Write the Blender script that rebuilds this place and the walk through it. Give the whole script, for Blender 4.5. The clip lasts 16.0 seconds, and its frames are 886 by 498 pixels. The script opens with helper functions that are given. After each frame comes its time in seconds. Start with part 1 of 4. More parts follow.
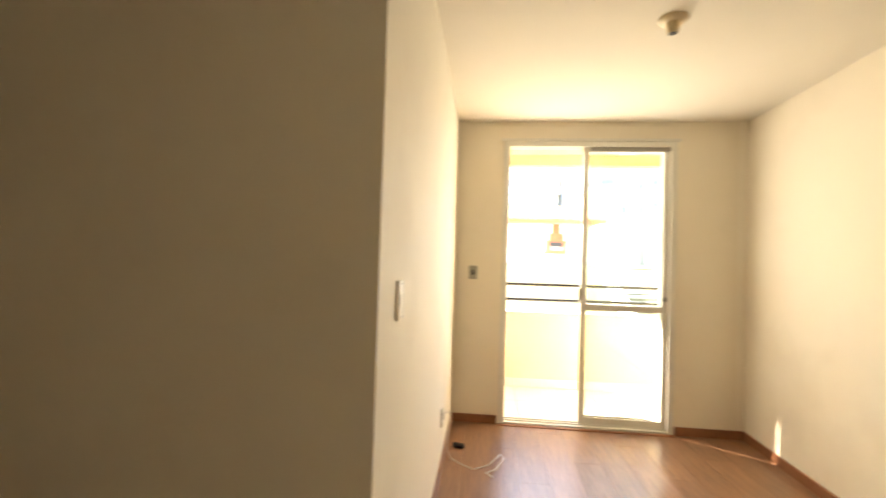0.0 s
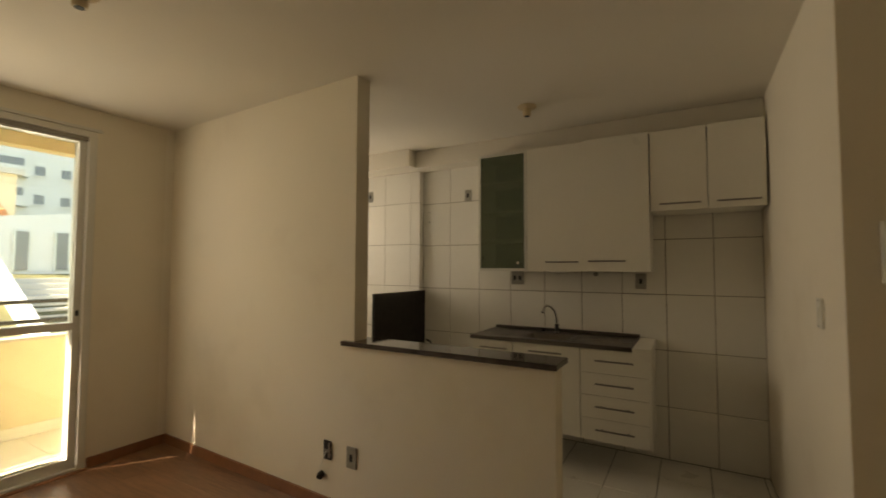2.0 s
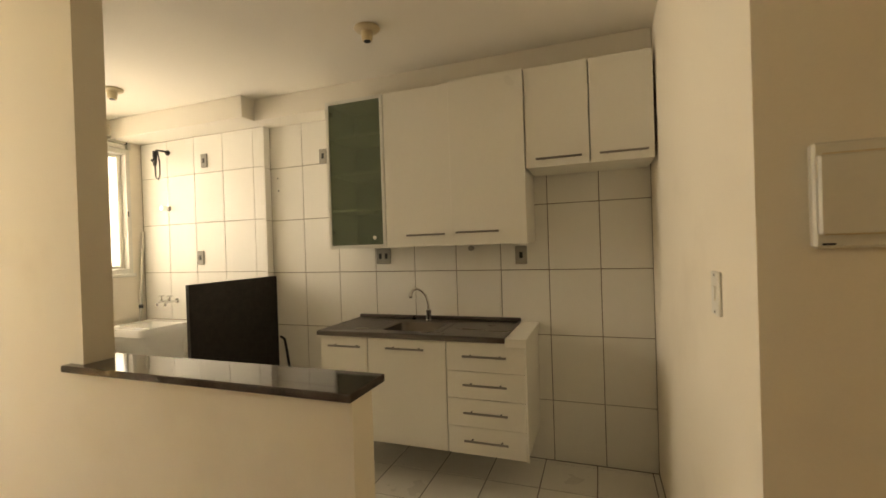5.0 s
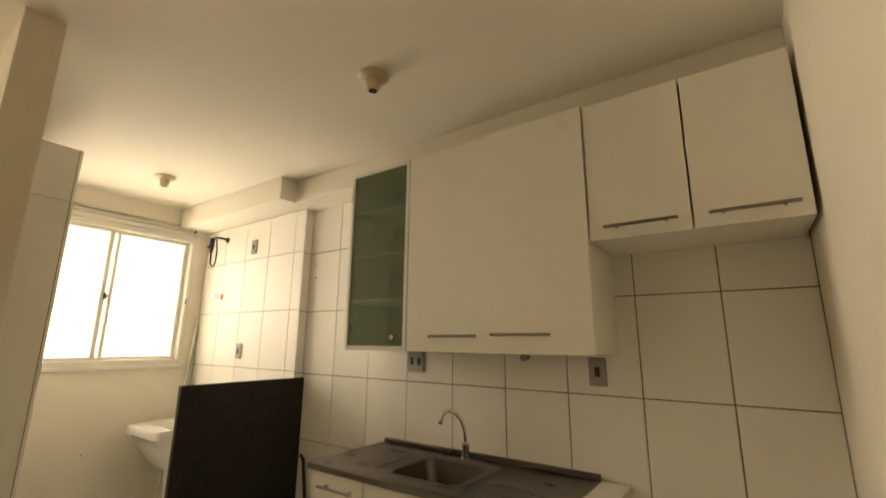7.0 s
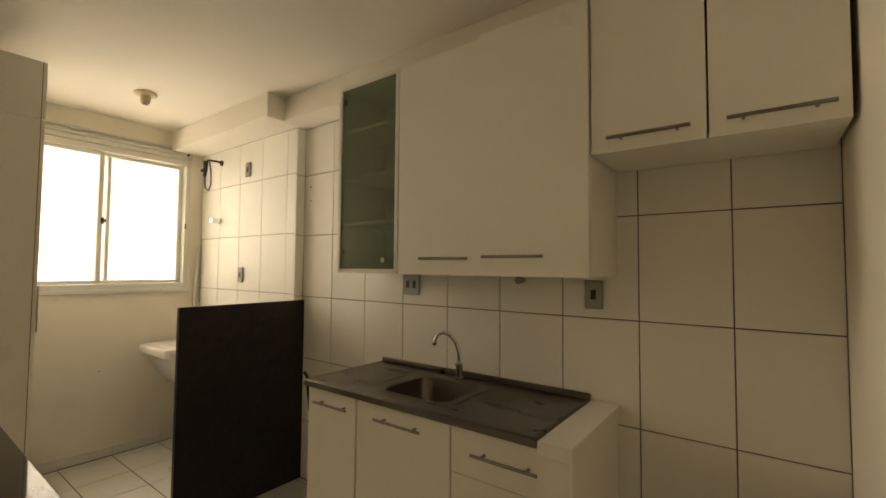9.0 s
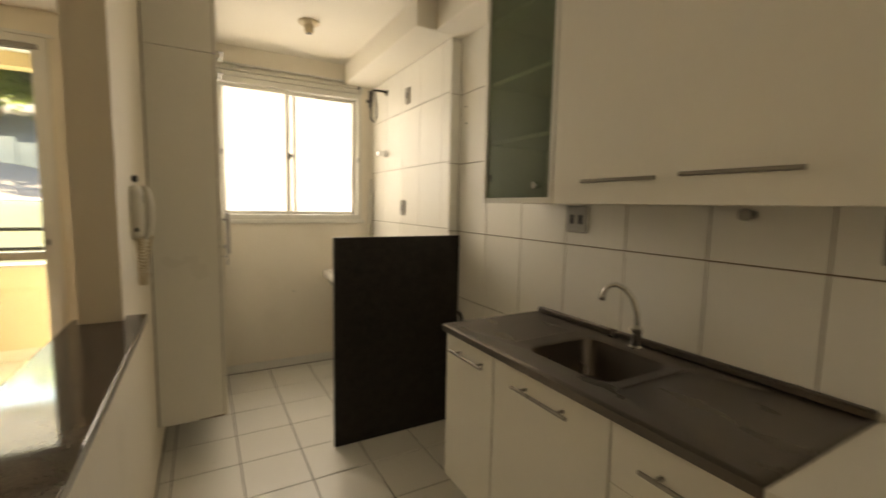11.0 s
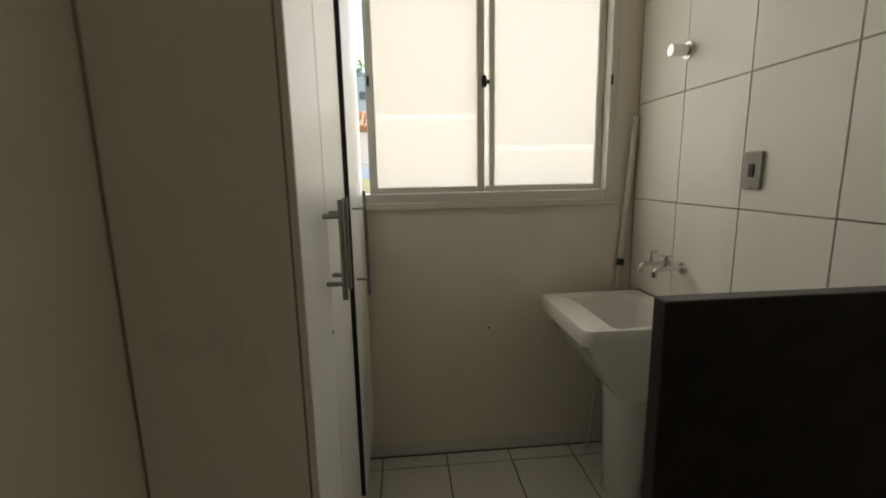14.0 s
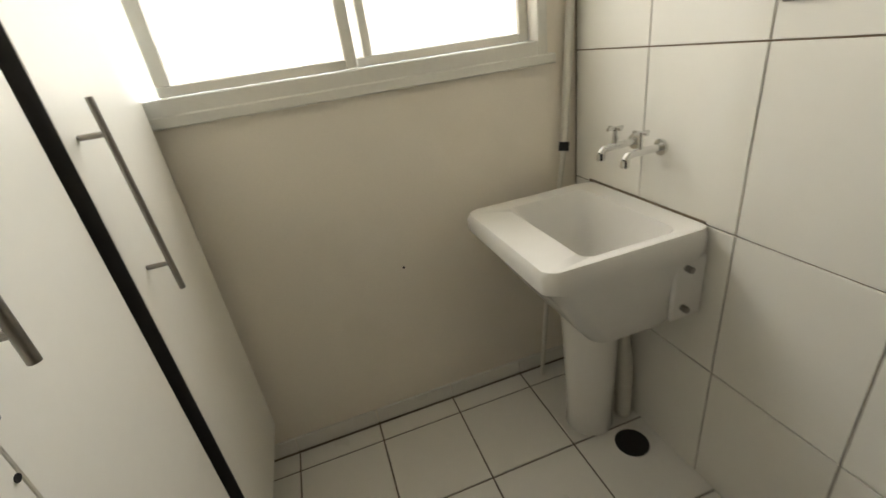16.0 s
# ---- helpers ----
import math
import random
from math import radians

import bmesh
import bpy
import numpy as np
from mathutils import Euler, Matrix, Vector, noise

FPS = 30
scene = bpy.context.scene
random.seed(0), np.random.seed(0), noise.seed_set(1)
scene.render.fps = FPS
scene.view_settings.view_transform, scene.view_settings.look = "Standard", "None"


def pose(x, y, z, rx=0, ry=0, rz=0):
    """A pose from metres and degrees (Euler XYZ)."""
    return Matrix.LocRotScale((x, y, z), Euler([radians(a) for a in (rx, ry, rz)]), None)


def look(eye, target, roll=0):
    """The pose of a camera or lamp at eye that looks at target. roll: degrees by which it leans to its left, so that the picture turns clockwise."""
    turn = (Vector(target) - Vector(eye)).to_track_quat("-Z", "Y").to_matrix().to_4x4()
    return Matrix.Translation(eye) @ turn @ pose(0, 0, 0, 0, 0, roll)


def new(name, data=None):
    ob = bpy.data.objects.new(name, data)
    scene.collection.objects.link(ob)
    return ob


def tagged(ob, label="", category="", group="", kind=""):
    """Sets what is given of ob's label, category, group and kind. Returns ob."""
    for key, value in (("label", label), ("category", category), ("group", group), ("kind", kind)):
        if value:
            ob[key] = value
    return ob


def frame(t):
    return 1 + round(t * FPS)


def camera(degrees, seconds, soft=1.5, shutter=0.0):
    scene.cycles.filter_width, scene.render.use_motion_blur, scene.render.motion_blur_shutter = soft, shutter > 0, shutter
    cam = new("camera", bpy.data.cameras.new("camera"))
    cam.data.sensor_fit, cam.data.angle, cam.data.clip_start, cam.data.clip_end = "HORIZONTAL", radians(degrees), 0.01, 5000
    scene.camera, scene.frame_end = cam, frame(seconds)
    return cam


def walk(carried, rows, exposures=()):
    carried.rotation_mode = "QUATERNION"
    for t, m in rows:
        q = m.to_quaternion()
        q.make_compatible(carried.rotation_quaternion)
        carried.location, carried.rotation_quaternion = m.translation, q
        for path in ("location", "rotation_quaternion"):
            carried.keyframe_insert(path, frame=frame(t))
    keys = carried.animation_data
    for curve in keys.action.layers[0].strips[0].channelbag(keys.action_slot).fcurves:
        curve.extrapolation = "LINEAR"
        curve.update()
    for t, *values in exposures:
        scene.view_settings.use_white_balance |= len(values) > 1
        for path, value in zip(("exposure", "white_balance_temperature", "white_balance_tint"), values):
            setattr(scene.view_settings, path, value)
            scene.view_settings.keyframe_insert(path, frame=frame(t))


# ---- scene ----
cam = camera(91.6, 16.0, soft=1.6, shutter=0.3)
PATH = [
    (0, (1.061, 1.207, 1.384), (0.862, 3.197, 1.429), 1.7),
    (0.5, (1.096, 1.288, 1.397), (1.728, 3.185, 1.458), 0.0),
    (1, (1.115, 1.254, 1.401), (2.379, 2.803, 1.461), 0.6),
    (1.5, (1.138, 1.219, 1.413), (2.707, 2.458, 1.479), 0.3),
    (2, (1.167, 1.171, 1.419), (2.901, 2.163, 1.513), 0.2),
    (2.5, (1.196, 1.129, 1.398), (3.058, 1.859, 1.46), -0.0),
    (3, (1.255, 1.083, 1.411), (3.138, 1.744, 1.536), 0.1),
    (3.5, (1.367, 1.031, 1.405), (3.273, 1.627, 1.518), 1.1),
    (4, (1.537, 1.041, 1.396), (3.461, 1.581, 1.491), -0.8),
    (6.5, (2.763, 0.966, 1.434), (4.461, 2.024, 1.421), -0.2),
    (7, (2.883, 0.942, 1.449), (4.484, 2.065, 1.874), 0.5),
    (7.5, (2.936, 0.910, 1.461), (4.473, 2.092, 1.954), -0.7),
    (8, (2.972, 0.884, 1.449), (4.551, 2.084, 1.70), -0.2),
    (10.5, (3.281, 1.098, 1.413), (4.848, 2.339, 1.389), 0.0),
    (11, (3.447, 1.163, 1.393), (4.419, 2.899, 1.193), 1.1),
    (11.5, (3.565, 1.285, 1.411), (4.036, 3.225, 1.293), 0.5),
    (12, (3.615, 1.571, 1.41), (4.01, 3.531, 1.339), 1.0),
    (12.5, (3.669, 1.911, 1.407), (4.014, 3.88, 1.334), 0.8),
    (13, (3.739, 2.278, 1.418), (3.799, 4.277, 1.377), -0.6),
    (13.5, (3.746, 2.644, 1.394), (3.769, 4.64, 1.282), -0.3),
    (14, (3.73, 2.976, 1.38), (3.903, 4.938, 1.036), -1.1),
    (14.5, (3.754, 3.274, 1.35), (4.123, 5.155, 0.779), -4.5),
    (15, (3.769, 3.478, 1.33), (4.439, 5.217, 0.604), -5.4),
    (15.5, (3.766, 3.61, 1.334), (4.592, 5.19, 0.427), -6.1),
    (16, (3.905, 3.598, 1.333), (4.378, 5.339, 0.471), -8.4),
]
EXPOSURES = [(0, 4.13, 7500, 13), (0.5, 3.4, 7800, 12), (1.0, 3.0, 8000, 12), (1.5, 2.4, 8300, 12), (2.4, 2.5, 8300, 12), (3.0, 3.05, 8300, 12), (3.5, 3.38, 8300, 12), (4.2, 3.63, 8300, 12), (6.5, 3.63, 8300, 11), (7.5, 3.35, 8300, 11), (8, 3.05, 8300, 11), (10.5, 3.3, 8200, 11), (11.0, 3.2, 7800, 11), (11.5, 3.05, 7500, 11), (12, 2.75, 7200, 11), (13, 2.15, 6900, 9), (14, 1.85, 6400, 8), (14.5, 2.05, 6350, 8), (15.2, 2.55, 6300, 8), (16, 3.05, 6300, 8)]
walk(cam, [(t, look(eye, target, roll)) for t, eye, target, roll in PATH], EXPOSURES)

# ---- world and sun ----
SUN_EL, SUN_AZ = 35.9, 145.05     # elevation, and angle from +x towards +y of the way to the sun
sun_dir = Vector((math.cos(radians(SUN_AZ)) * math.cos(radians(SUN_EL)), math.sin(radians(SUN_AZ)) * math.cos(radians(SUN_EL)), math.sin(radians(SUN_EL))))
world = bpy.data.worlds.new("sky")
world.use_nodes = True
scene.world = world
sky = world.node_tree.nodes.new("ShaderNodeTexSky")
sky.sky_type, sky.sun_disc = "NISHITA", False
sky.sun_elevation, sky.sun_rotation = radians(SUN_EL), radians(90 - SUN_AZ)
world.node_tree.links.new(sky.outputs[0], world.node_tree.nodes["Background"].inputs[0])
world.node_tree.nodes["Background"].inputs[1].default_value = 0.15
sun = new("sun", bpy.data.lights.new("sun", "SUN"))
sun.data.energy, sun.data.angle, sun.data.color = 5.0, radians(0.5), (1.0, 0.93, 0.82)
sun.matrix_world = look(sun_dir * 30, (0, 0, 0))

# the sky's light in the two openings: the laundry window and the balcony door
def sky_lamp(name, at, target, w, h, watts, colour, spread):
    lamp = new(name, bpy.data.lights.new(name, "AREA"))
    lamp.data.shape, lamp.data.size, lamp.data.size_y = "RECTANGLE", w, h
    lamp.data.energy, lamp.data.color, lamp.data.spread = watts, colour, radians(spread)
    lamp.matrix_world = look(at, target)


sky_lamp("window_daylight", (4.10, 5.32, 1.85), (4.10, 4.0, 1.70), 1.5, 1.2, 4.0, (1.0, 0.975, 0.95), 180)
sky_lamp("window_skylight", (4.13, 4.912, 1.80), (4.13, 3.9, 1.55), 1.02, 0.94, 0.25, (1.0, 0.975, 0.95), 130)
sky_lamp("balcony_daylight", (1.90, 5.055, 1.64), (1.95, 4.0, 1.50), 1.28, 1.40, 2.4, (1.0, 0.96, 0.88), 180)


# ---- materials ----
def material(name, colour, rough=0.6, metal=0.0, vary=0.06, scale=3.0, grain=60.0, bump=0.05, random_tone=0.0, spec=0.5,
             stretch=(1, 1, 1), island=False, stain=None):
    m = bpy.data.materials.new(name)
    m.use_nodes = True
    nt = m.node_tree
    N, L = nt.nodes, nt.links
    b = N["Principled BSDF"]
    b.inputs["Metallic"].default_value = metal
    b.inputs["Specular IOR Level"].default_value = spec
    co = N.new("ShaderNodeTexCoord")
    mp = N.new("ShaderNodeMapping")
    mp.inputs["Scale"].default_value = stretch
    L.new(co.outputs["Object"], mp.inputs["Vector"])
    big, fine = N.new("ShaderNodeTexNoise"), N.new("ShaderNodeTexNoise")
    for n, s, d in ((big, scale, 4.0), (fine, grain, 3.0)):
        n.inputs["Scale"].default_value, n.inputs["Detail"].default_value = s, d
        L.new(mp.outputs["Vector"], n.inputs["Vector"])
    if random_tone:
        off = N.new("ShaderNodeVectorMath")
        oi = N.new("ShaderNodeNewGeometry" if island else "ShaderNodeObjectInfo")
        rnd = oi.outputs["Random Per Island" if island else "Random"]
        sc = N.new("ShaderNodeMath")
        sc.operation = "MULTIPLY"
        sc.inputs[1].default_value = 37.0
        L.new(rnd, sc.inputs[0])
        L.new(mp.outputs["Vector"], off.inputs[0])
        L.new(sc.outputs[0], off.inputs[1])
        for n in (big, fine):
            L.new(off.outputs[0], n.inputs["Vector"])
    mix = N.new("ShaderNodeMath")
    mix.operation = "ADD"
    L.new(big.outputs["Fac"], mix.inputs[0])
    half = N.new("ShaderNodeMath")
    half.operation = "MULTIPLY"
    half.inputs[1].default_value = 0.6
    L.new(fine.outputs["Fac"], half.inputs[0])
    L.new(half.outputs[0], mix.inputs[1])
    last = mix.outputs[0]
    if random_tone:
        add = N.new("ShaderNodeMath")
        add.operation = "MULTIPLY_ADD"
        add.inputs[1].default_value = random_tone
        L.new(rnd, add.inputs[0])
        L.new(last, add.inputs[2])
        last = add.outputs[0]
    ramp = N.new("ShaderNodeMapRange")
    ramp.inputs["From Min"].default_value, ramp.inputs["From Max"].default_value = 0.45, 1.15 + random_tone
    ramp.inputs["To Min"].default_value, ramp.inputs["To Max"].default_value = 1 - vary, 1 + vary
    L.new(last, ramp.inputs["Value"])
    col = N.new("ShaderNodeVectorMath")
    col.operation = "SCALE"
    col.inputs[0].default_value = colour
    L.new(ramp.outputs[0], col.inputs["Scale"])
    out = col.outputs[0]
    if stain:
        st = N.new("ShaderNodeTexNoise")
        st.inputs["Scale"].default_value, st.inputs["Detail"].default_value = 1.7, 6.0
        L.new(co.outputs["Object"], st.inputs["Vector"])
        lim = N.new("ShaderNodeMapRange")
        lim.inputs["From Min"].default_value, lim.inputs["From Max"].default_value = 0.55, 0.8
        L.new(st.outputs["Fac"], lim.inputs["Value"])
        mx = N.new("ShaderNodeMix")
        mx.data_type = "RGBA"
        mx.inputs[7].default_value = (*stain, 1)
        L.new(lim.outputs[0], mx.inputs[0])
        L.new(out, mx.inputs[6])
        out = mx.outputs[2]
    L.new(out, b.inputs["Base Color"])
    rr = N.new("ShaderNodeMapRange")
    rr.inputs["To Min"].default_value, rr.inputs["To Max"].default_value = max(0.02, rough - 0.07), min(1.0, rough + 0.07)
    L.new(big.outputs["Fac"], rr.inputs["Value"])
    L.new(rr.outputs[0], b.inputs["Roughness"])
    if bump:
        bp = N.new("ShaderNodeBump")
        bp.inputs["Strength"].default_value, bp.inputs["Distance"].default_value = bump, 0.004
        L.new(fine.outputs["Fac"], bp.inputs["Height"])
        L.new(bp.outputs["Normal"], b.inputs["Normal"])
    return m


PAINT = material("wall_paint", (0.81, 0.745, 0.615), 0.75, vary=0.03, scale=1.2, grain=160, bump=0.10, stain=(0.72, 0.65, 0.52))
PAINT_COOL = material("laundry_paint", (0.85, 0.79, 0.675), 0.75, vary=0.04, scale=1.2, grain=160, bump=0.10, stain=(0.76, 0.70, 0.58))
CEIL = material("ceiling_paint", (0.80, 0.75, 0.65), 0.85, vary=0.03, scale=1.0, grain=180, bump=0.08)
YELLOW = material("yellow_render", (0.70, 0.59, 0.41), 0.85, vary=0.06, scale=1.5, grain=120, bump=0.3)
TILE = material("glazed_wall_tile", (0.83, 0.805, 0.73), 0.36, spec=0.35, vary=0.025, scale=2.0, grain=20, bump=0.01, random_tone=0.25)
FTILE = material("glazed_floor_tile", (0.79, 0.765, 0.70), 0.30, vary=0.03, scale=4.0, grain=40, bump=0.02, random_tone=0.3)
GROUT = material("dark_grout", (0.22, 0.17, 0.11), 0.9, vary=0.25, scale=6, grain=80, bump=0.3)
GROUT2 = material("floor_grout", (0.17, 0.145, 0.11), 0.9, vary=0.25, scale=6, grain=80, bump=0.3)
WOOD = material("laminate_plank", (0.25, 0.13, 0.07), 0.33, vary=0.50, scale=6.5, grain=34, bump=0.03, random_tone=0.2, stretch=(9, 0.7, 1))
WOODTRIM = material("stained_skirting", (0.26, 0.11, 0.05), 0.38, vary=0.25, scale=3, grain=30, bump=0.05)
LAM = material("white_laminate", (0.83, 0.80, 0.71), 0.30, vary=0.02, scale=1.5, grain=40, bump=0.01)
LAMEDGE = material("laminate_edge", (0.62, 0.56, 0.45), 0.5, vary=0.08, scale=5, grain=60)
GRANITE = material("dark_granite", (0.055, 0.042, 0.036), 0.01, spec=0.5, vary=0.85, scale=11, grain=220, bump=0.0)
GRANITE_ROUGH = material("slab_granite", (0.020, 0.016, 0.014), 0.35, vary=0.6, scale=25, grain=200, bump=0.02, spec=0.3)
STEEL = material("worn_stainless_steel", (0.18, 0.16, 0.145), 0.29, metal=1.0, vary=0.14, scale=4, grain=120, bump=0.03, stretch=(2, 1, 1), stain=(0.165, 0.147, 0.132))
NICKEL = material("brushed_nickel", (0.30, 0.28, 0.25), 0.30, metal=1.0, vary=0.10, scale=20, grain=200)
CHROME = material("chrome", (0.72, 0.72, 0.70), 0.12, metal=1.0, vary=0.05, scale=15, grain=90, bump=0.0)
ALU = material("white_aluminium", (0.72, 0.70, 0.63), 0.42, vary=0.05, scale=4, grain=80)
CERAMIC = material("white_ceramic", (0.82, 0.80, 0.75), 0.14, vary=0.03, scale=3, grain=15, bump=0.0)
PLASTIC = material("aged_white_plastic", (0.70, 0.67, 0.58), 0.42, vary=0.05, scale=8, grain=60)
LAMPPLASTIC = material("yellowed_plastic", (0.60, 0.49, 0.31), 0.45, vary=0.08, scale=9, grain=60)
GREYPLATE = material("grey_plate", (0.33, 0.31, 0.26), 0.45, vary=0.10, scale=12, grain=80)
# also colours the boards that paint shade in the cupboard's door gap
DARK = material("black_plastic_and_shade", (0.012, 0.011, 0.010), 0.45, vary=0.2, scale=10, grain=80)
BLACKMETAL = material("black_painted_rail", (0.025, 0.022, 0.020), 0.4, vary=0.2, scale=10, grain=80)
DOORW = material("cream_door_laminate", (0.72, 0.55, 0.31), 0.42, vary=0.06, scale=3, grain=40, stretch=(6, 6, 0.7))
INSIDE = material("cabinet_inside", (0.62, 0.63, 0.55), 0.6, vary=0.04, scale=3)
CEMENT = material("grey_mortar", (0.20, 0.19, 0.16), 0.95, vary=0.35, scale=14, grain=90, bump=0.5)
BALTILE = material("balcony_tile", (0.74, 0.71, 0.63), 0.35, vary=0.05, scale=3, grain=40, random_tone=0.3)
GRASS = material("dry_grass", (0.125, 0.11, 0.04), 0.95, vary=0.55, scale=0.8, grain=9, bump=0.6)
CONCRETE = material("pale_concrete", (0.52, 0.49, 0.43), 0.9, vary=0.12, scale=1.2, grain=30, bump=0.2)
WHITEWALL = material("white_render", (0.80, 0.77, 0.72), 0.9, vary=0.05, scale=0.7, grain=30)
ROOF = material("terracotta_tile", (0.50, 0.21, 0.09), 0.85, vary=0.25, scale=3, grain=30, random_tone=0.4, island=True)
BRICK = material("red_brick", (0.45, 0.14, 0.07), 0.85, vary=0.2, scale=5, grain=40)
LEAF = material("leaf", (0.12, 0.17, 0.075), 0.6, vary=0.5, scale=0.6, grain=4, random_tone=0.8, island=True)
leaf_nodes = LEAF.node_tree
through_leaf, leaf_mix = leaf_nodes.nodes.new("ShaderNodeBsdfTranslucent"), leaf_nodes.nodes.new("ShaderNodeMixShader")
through_leaf.inputs["Color"].default_value, leaf_mix.inputs[0].default_value = (0.46, 0.52, 0.17, 1), 0.6
leaf_nodes.links.new(leaf_nodes.nodes["Principled BSDF"].outputs[0], leaf_mix.inputs[1])
leaf_nodes.links.new(through_leaf.outputs[0], leaf_mix.inputs[2])
leaf_nodes.links.new(leaf_mix.outputs[0], leaf_nodes.nodes["Material Output"].inputs["Surface"])
BARK = material("bark", (0.12, 0.085, 0.055), 0.95, vary=0.3, scale=4, grain=30, bump=0.6)
EARTH = material("brown_earth", (0.20, 0.145, 0.115), 0.95, vary=0.3, scale=0.5, grain=6, bump=0.5)
FENCE = material("weathered_fence", (0.42, 0.36, 0.29), 0.9, vary=0.3, scale=1.0, grain=14)
PANEL = material("grey_retaining_panel", (0.27, 0.25, 0.25), 0.9, vary=0.15, scale=1.0, grain=14)
WINDARK = material("distant_window_glass", (0.22, 0.22, 0.22), 0.15, vary=0.2, scale=2)


def glass(name, tint, rough, clear):
    m = bpy.data.materials.new(name)
    m.use_nodes = True
    N, L = m.node_tree.nodes, m.node_tree.links
    N.remove(N["Principled BSDF"])
    out = N["Material Output"]
    fr = N.new("ShaderNodeFresnel")
    fr.inputs["IOR"].default_value = 1.45
    gl = N.new("ShaderNodeBsdfGlossy")
    gl.inputs["Roughness"].default_value = rough
    if clear:
        body = N.new("ShaderNodeBsdfTransparent")
        body.inputs["Color"].default_value = (*tint, 1)
        top = body.outputs[0]
    else:
        body = N.new("ShaderNodeBsdfTranslucent")
        body.inputs["Color"].default_value = (*tint, 1)
        noise_t = N.new("ShaderNodeTexNoise")
        noise_t.inputs["Scale"].default_value = 90
        bp = N.new("ShaderNodeBump")
        bp.inputs["Strength"].default_value = 0.2
        L.new(noise_t.outputs["Fac"], bp.inputs["Height"])
        L.new(bp.outputs["Normal"], gl.inputs["Normal"])
        top = body.outputs[0]
    mx = N.new("ShaderNodeMixShader")
    L.new(fr.outputs[0], mx.inputs[0])
    L.new(top, mx.inputs[1])
    L.new(gl.outputs[0], mx.inputs[2])
    L.new(mx.outputs[0], out.inputs["Surface"])
    return m


CLEAR = glass("clear_glass", (0.93, 0.95, 0.93), 0.0, True)
FROST = glass("frosted_glass", (0.81, 0.765, 0.695), 0.25, False)


def smoked_glass():
    m = bpy.data.materials.new("satin_green_glass")
    m.use_nodes = True
    N, L = m.node_tree.nodes, m.node_tree.links
    b = N["Principled BSDF"]
    b.inputs["Base Color"].default_value = (0.27, 0.31, 0.23, 1)
    b.inputs["Roughness"].default_value = 0.35
    t = N.new("ShaderNodeBsdfTransparent")
    t.inputs["Color"].default_value = (0.80, 0.86, 0.74, 1)
    mx = N.new("ShaderNodeMixShader")
    mx.inputs[0].default_value = 0.30
    L.new(t.outputs[0], mx.inputs[1])
    L.new(b.outputs[0], mx.inputs[2])
    L.new(mx.outputs[0], N["Material Output"].inputs["Surface"])
    return m


SMOKED = smoked_glass()


# ---- mesh helpers; all shapes are given in world metres ----
def mesh_of(bm, name, mat, smooth=False):
    me = bpy.data.meshes.new(name)
    bm.to_mesh(me)
    bm.free()
    me.materials.append(mat)
    if smooth:
        me.shade_smooth()
        me.set_sharp_from_angle(angle=radians(42))
    return me


def box(bm, x0, x1, y0, y1, z0, z1, bevel=0.0, seg=1):
    r = bmesh.ops.create_cube(bm, size=1.0, matrix=Matrix.Translation(((x0 + x1) / 2, (y0 + y1) / 2, (z0 + z1) / 2)) @ Matrix.Diagonal((x1 - x0, y1 - y0, z1 - z0, 1)))
    if bevel:
        edges = list({e for v in r["verts"] for e in v.link_edges})
        bmesh.ops.bevel(bm, geom=edges, offset=bevel, segments=seg, affect="EDGES", profile=0.5)
    return bm


def boxes(*lists, bevel=0.0):
    bm = bmesh.new()
    for l in lists:
        box(bm, *l, bevel=bevel)
    return bm


def tube(bm, pts, r, seg=10, r2=None):
    """A round tube along points, closed at both ends."""
    pts = [Vector(p) for p in pts]
    rings = []
    side = None
    for i, p in enumerate(pts):
        d = (pts[min(i + 1, len(pts) - 1)] - pts[max(i - 1, 0)]).normalized()
        if side is None:
            side = d.orthogonal().normalized()
        else:
            side = (side - d * side.dot(d)).normalized()
        up = d.cross(side)
        rr = r if r2 is None else r + (r2 - r) * i / (len(pts) - 1)
        rings.append([bm.verts.new(p + (side * math.cos(a) + up * math.sin(a)) * rr) for a in (2 * math.pi * k / seg for k in range(seg))])
    for a, b in zip(rings, rings[1:]):
        for k in range(seg):
            bm.faces.new((a[k], a[(k + 1) % seg], b[(k + 1) % seg], b[k]))
    bm.faces.new(rings[0][::-1])
    bm.faces.new(rings[-1])
    return bm


def lathe(bm, centre, profile, seg=28):
    """Turns (radius, height) steps about the upright through centre."""
    c = Vector(centre)
    rings = [[bm.verts.new(c + Vector((r * math.cos(a), r * math.sin(a), h))) for a in (2 * math.pi * k / seg for k in range(seg))] for r, h in profile]
    for a, b in zip(rings, rings[1:]):
        for k in range(seg):
            bm.faces.new((a[k], a[(k + 1) % seg], b[(k + 1) % seg], b[k]))
    bm.faces.new(rings[0][::-1])
    bm.faces.new(rings[-1])
    bmesh.ops.recalc_face_normals(bm, faces=bm.faces)
    return bm


def ring_loft(bm, loops, cap_first=False, cap_last=False):
    rings = [[bm.verts.new(p) for p in loop] for loop in loops]
    n = len(rings[0])
    for a, b in zip(rings, rings[1:]):
        for k in range(n):
            bm.faces.new((a[k], a[(k + 1) % n], b[(k + 1) % n], b[k]))
    if cap_first:
        bm.faces.new(rings[0][::-1])
    if cap_last:
        bm.faces.new(rings[-1])
    bmesh.ops.recalc_face_normals(bm, faces=bm.faces)
    return bm


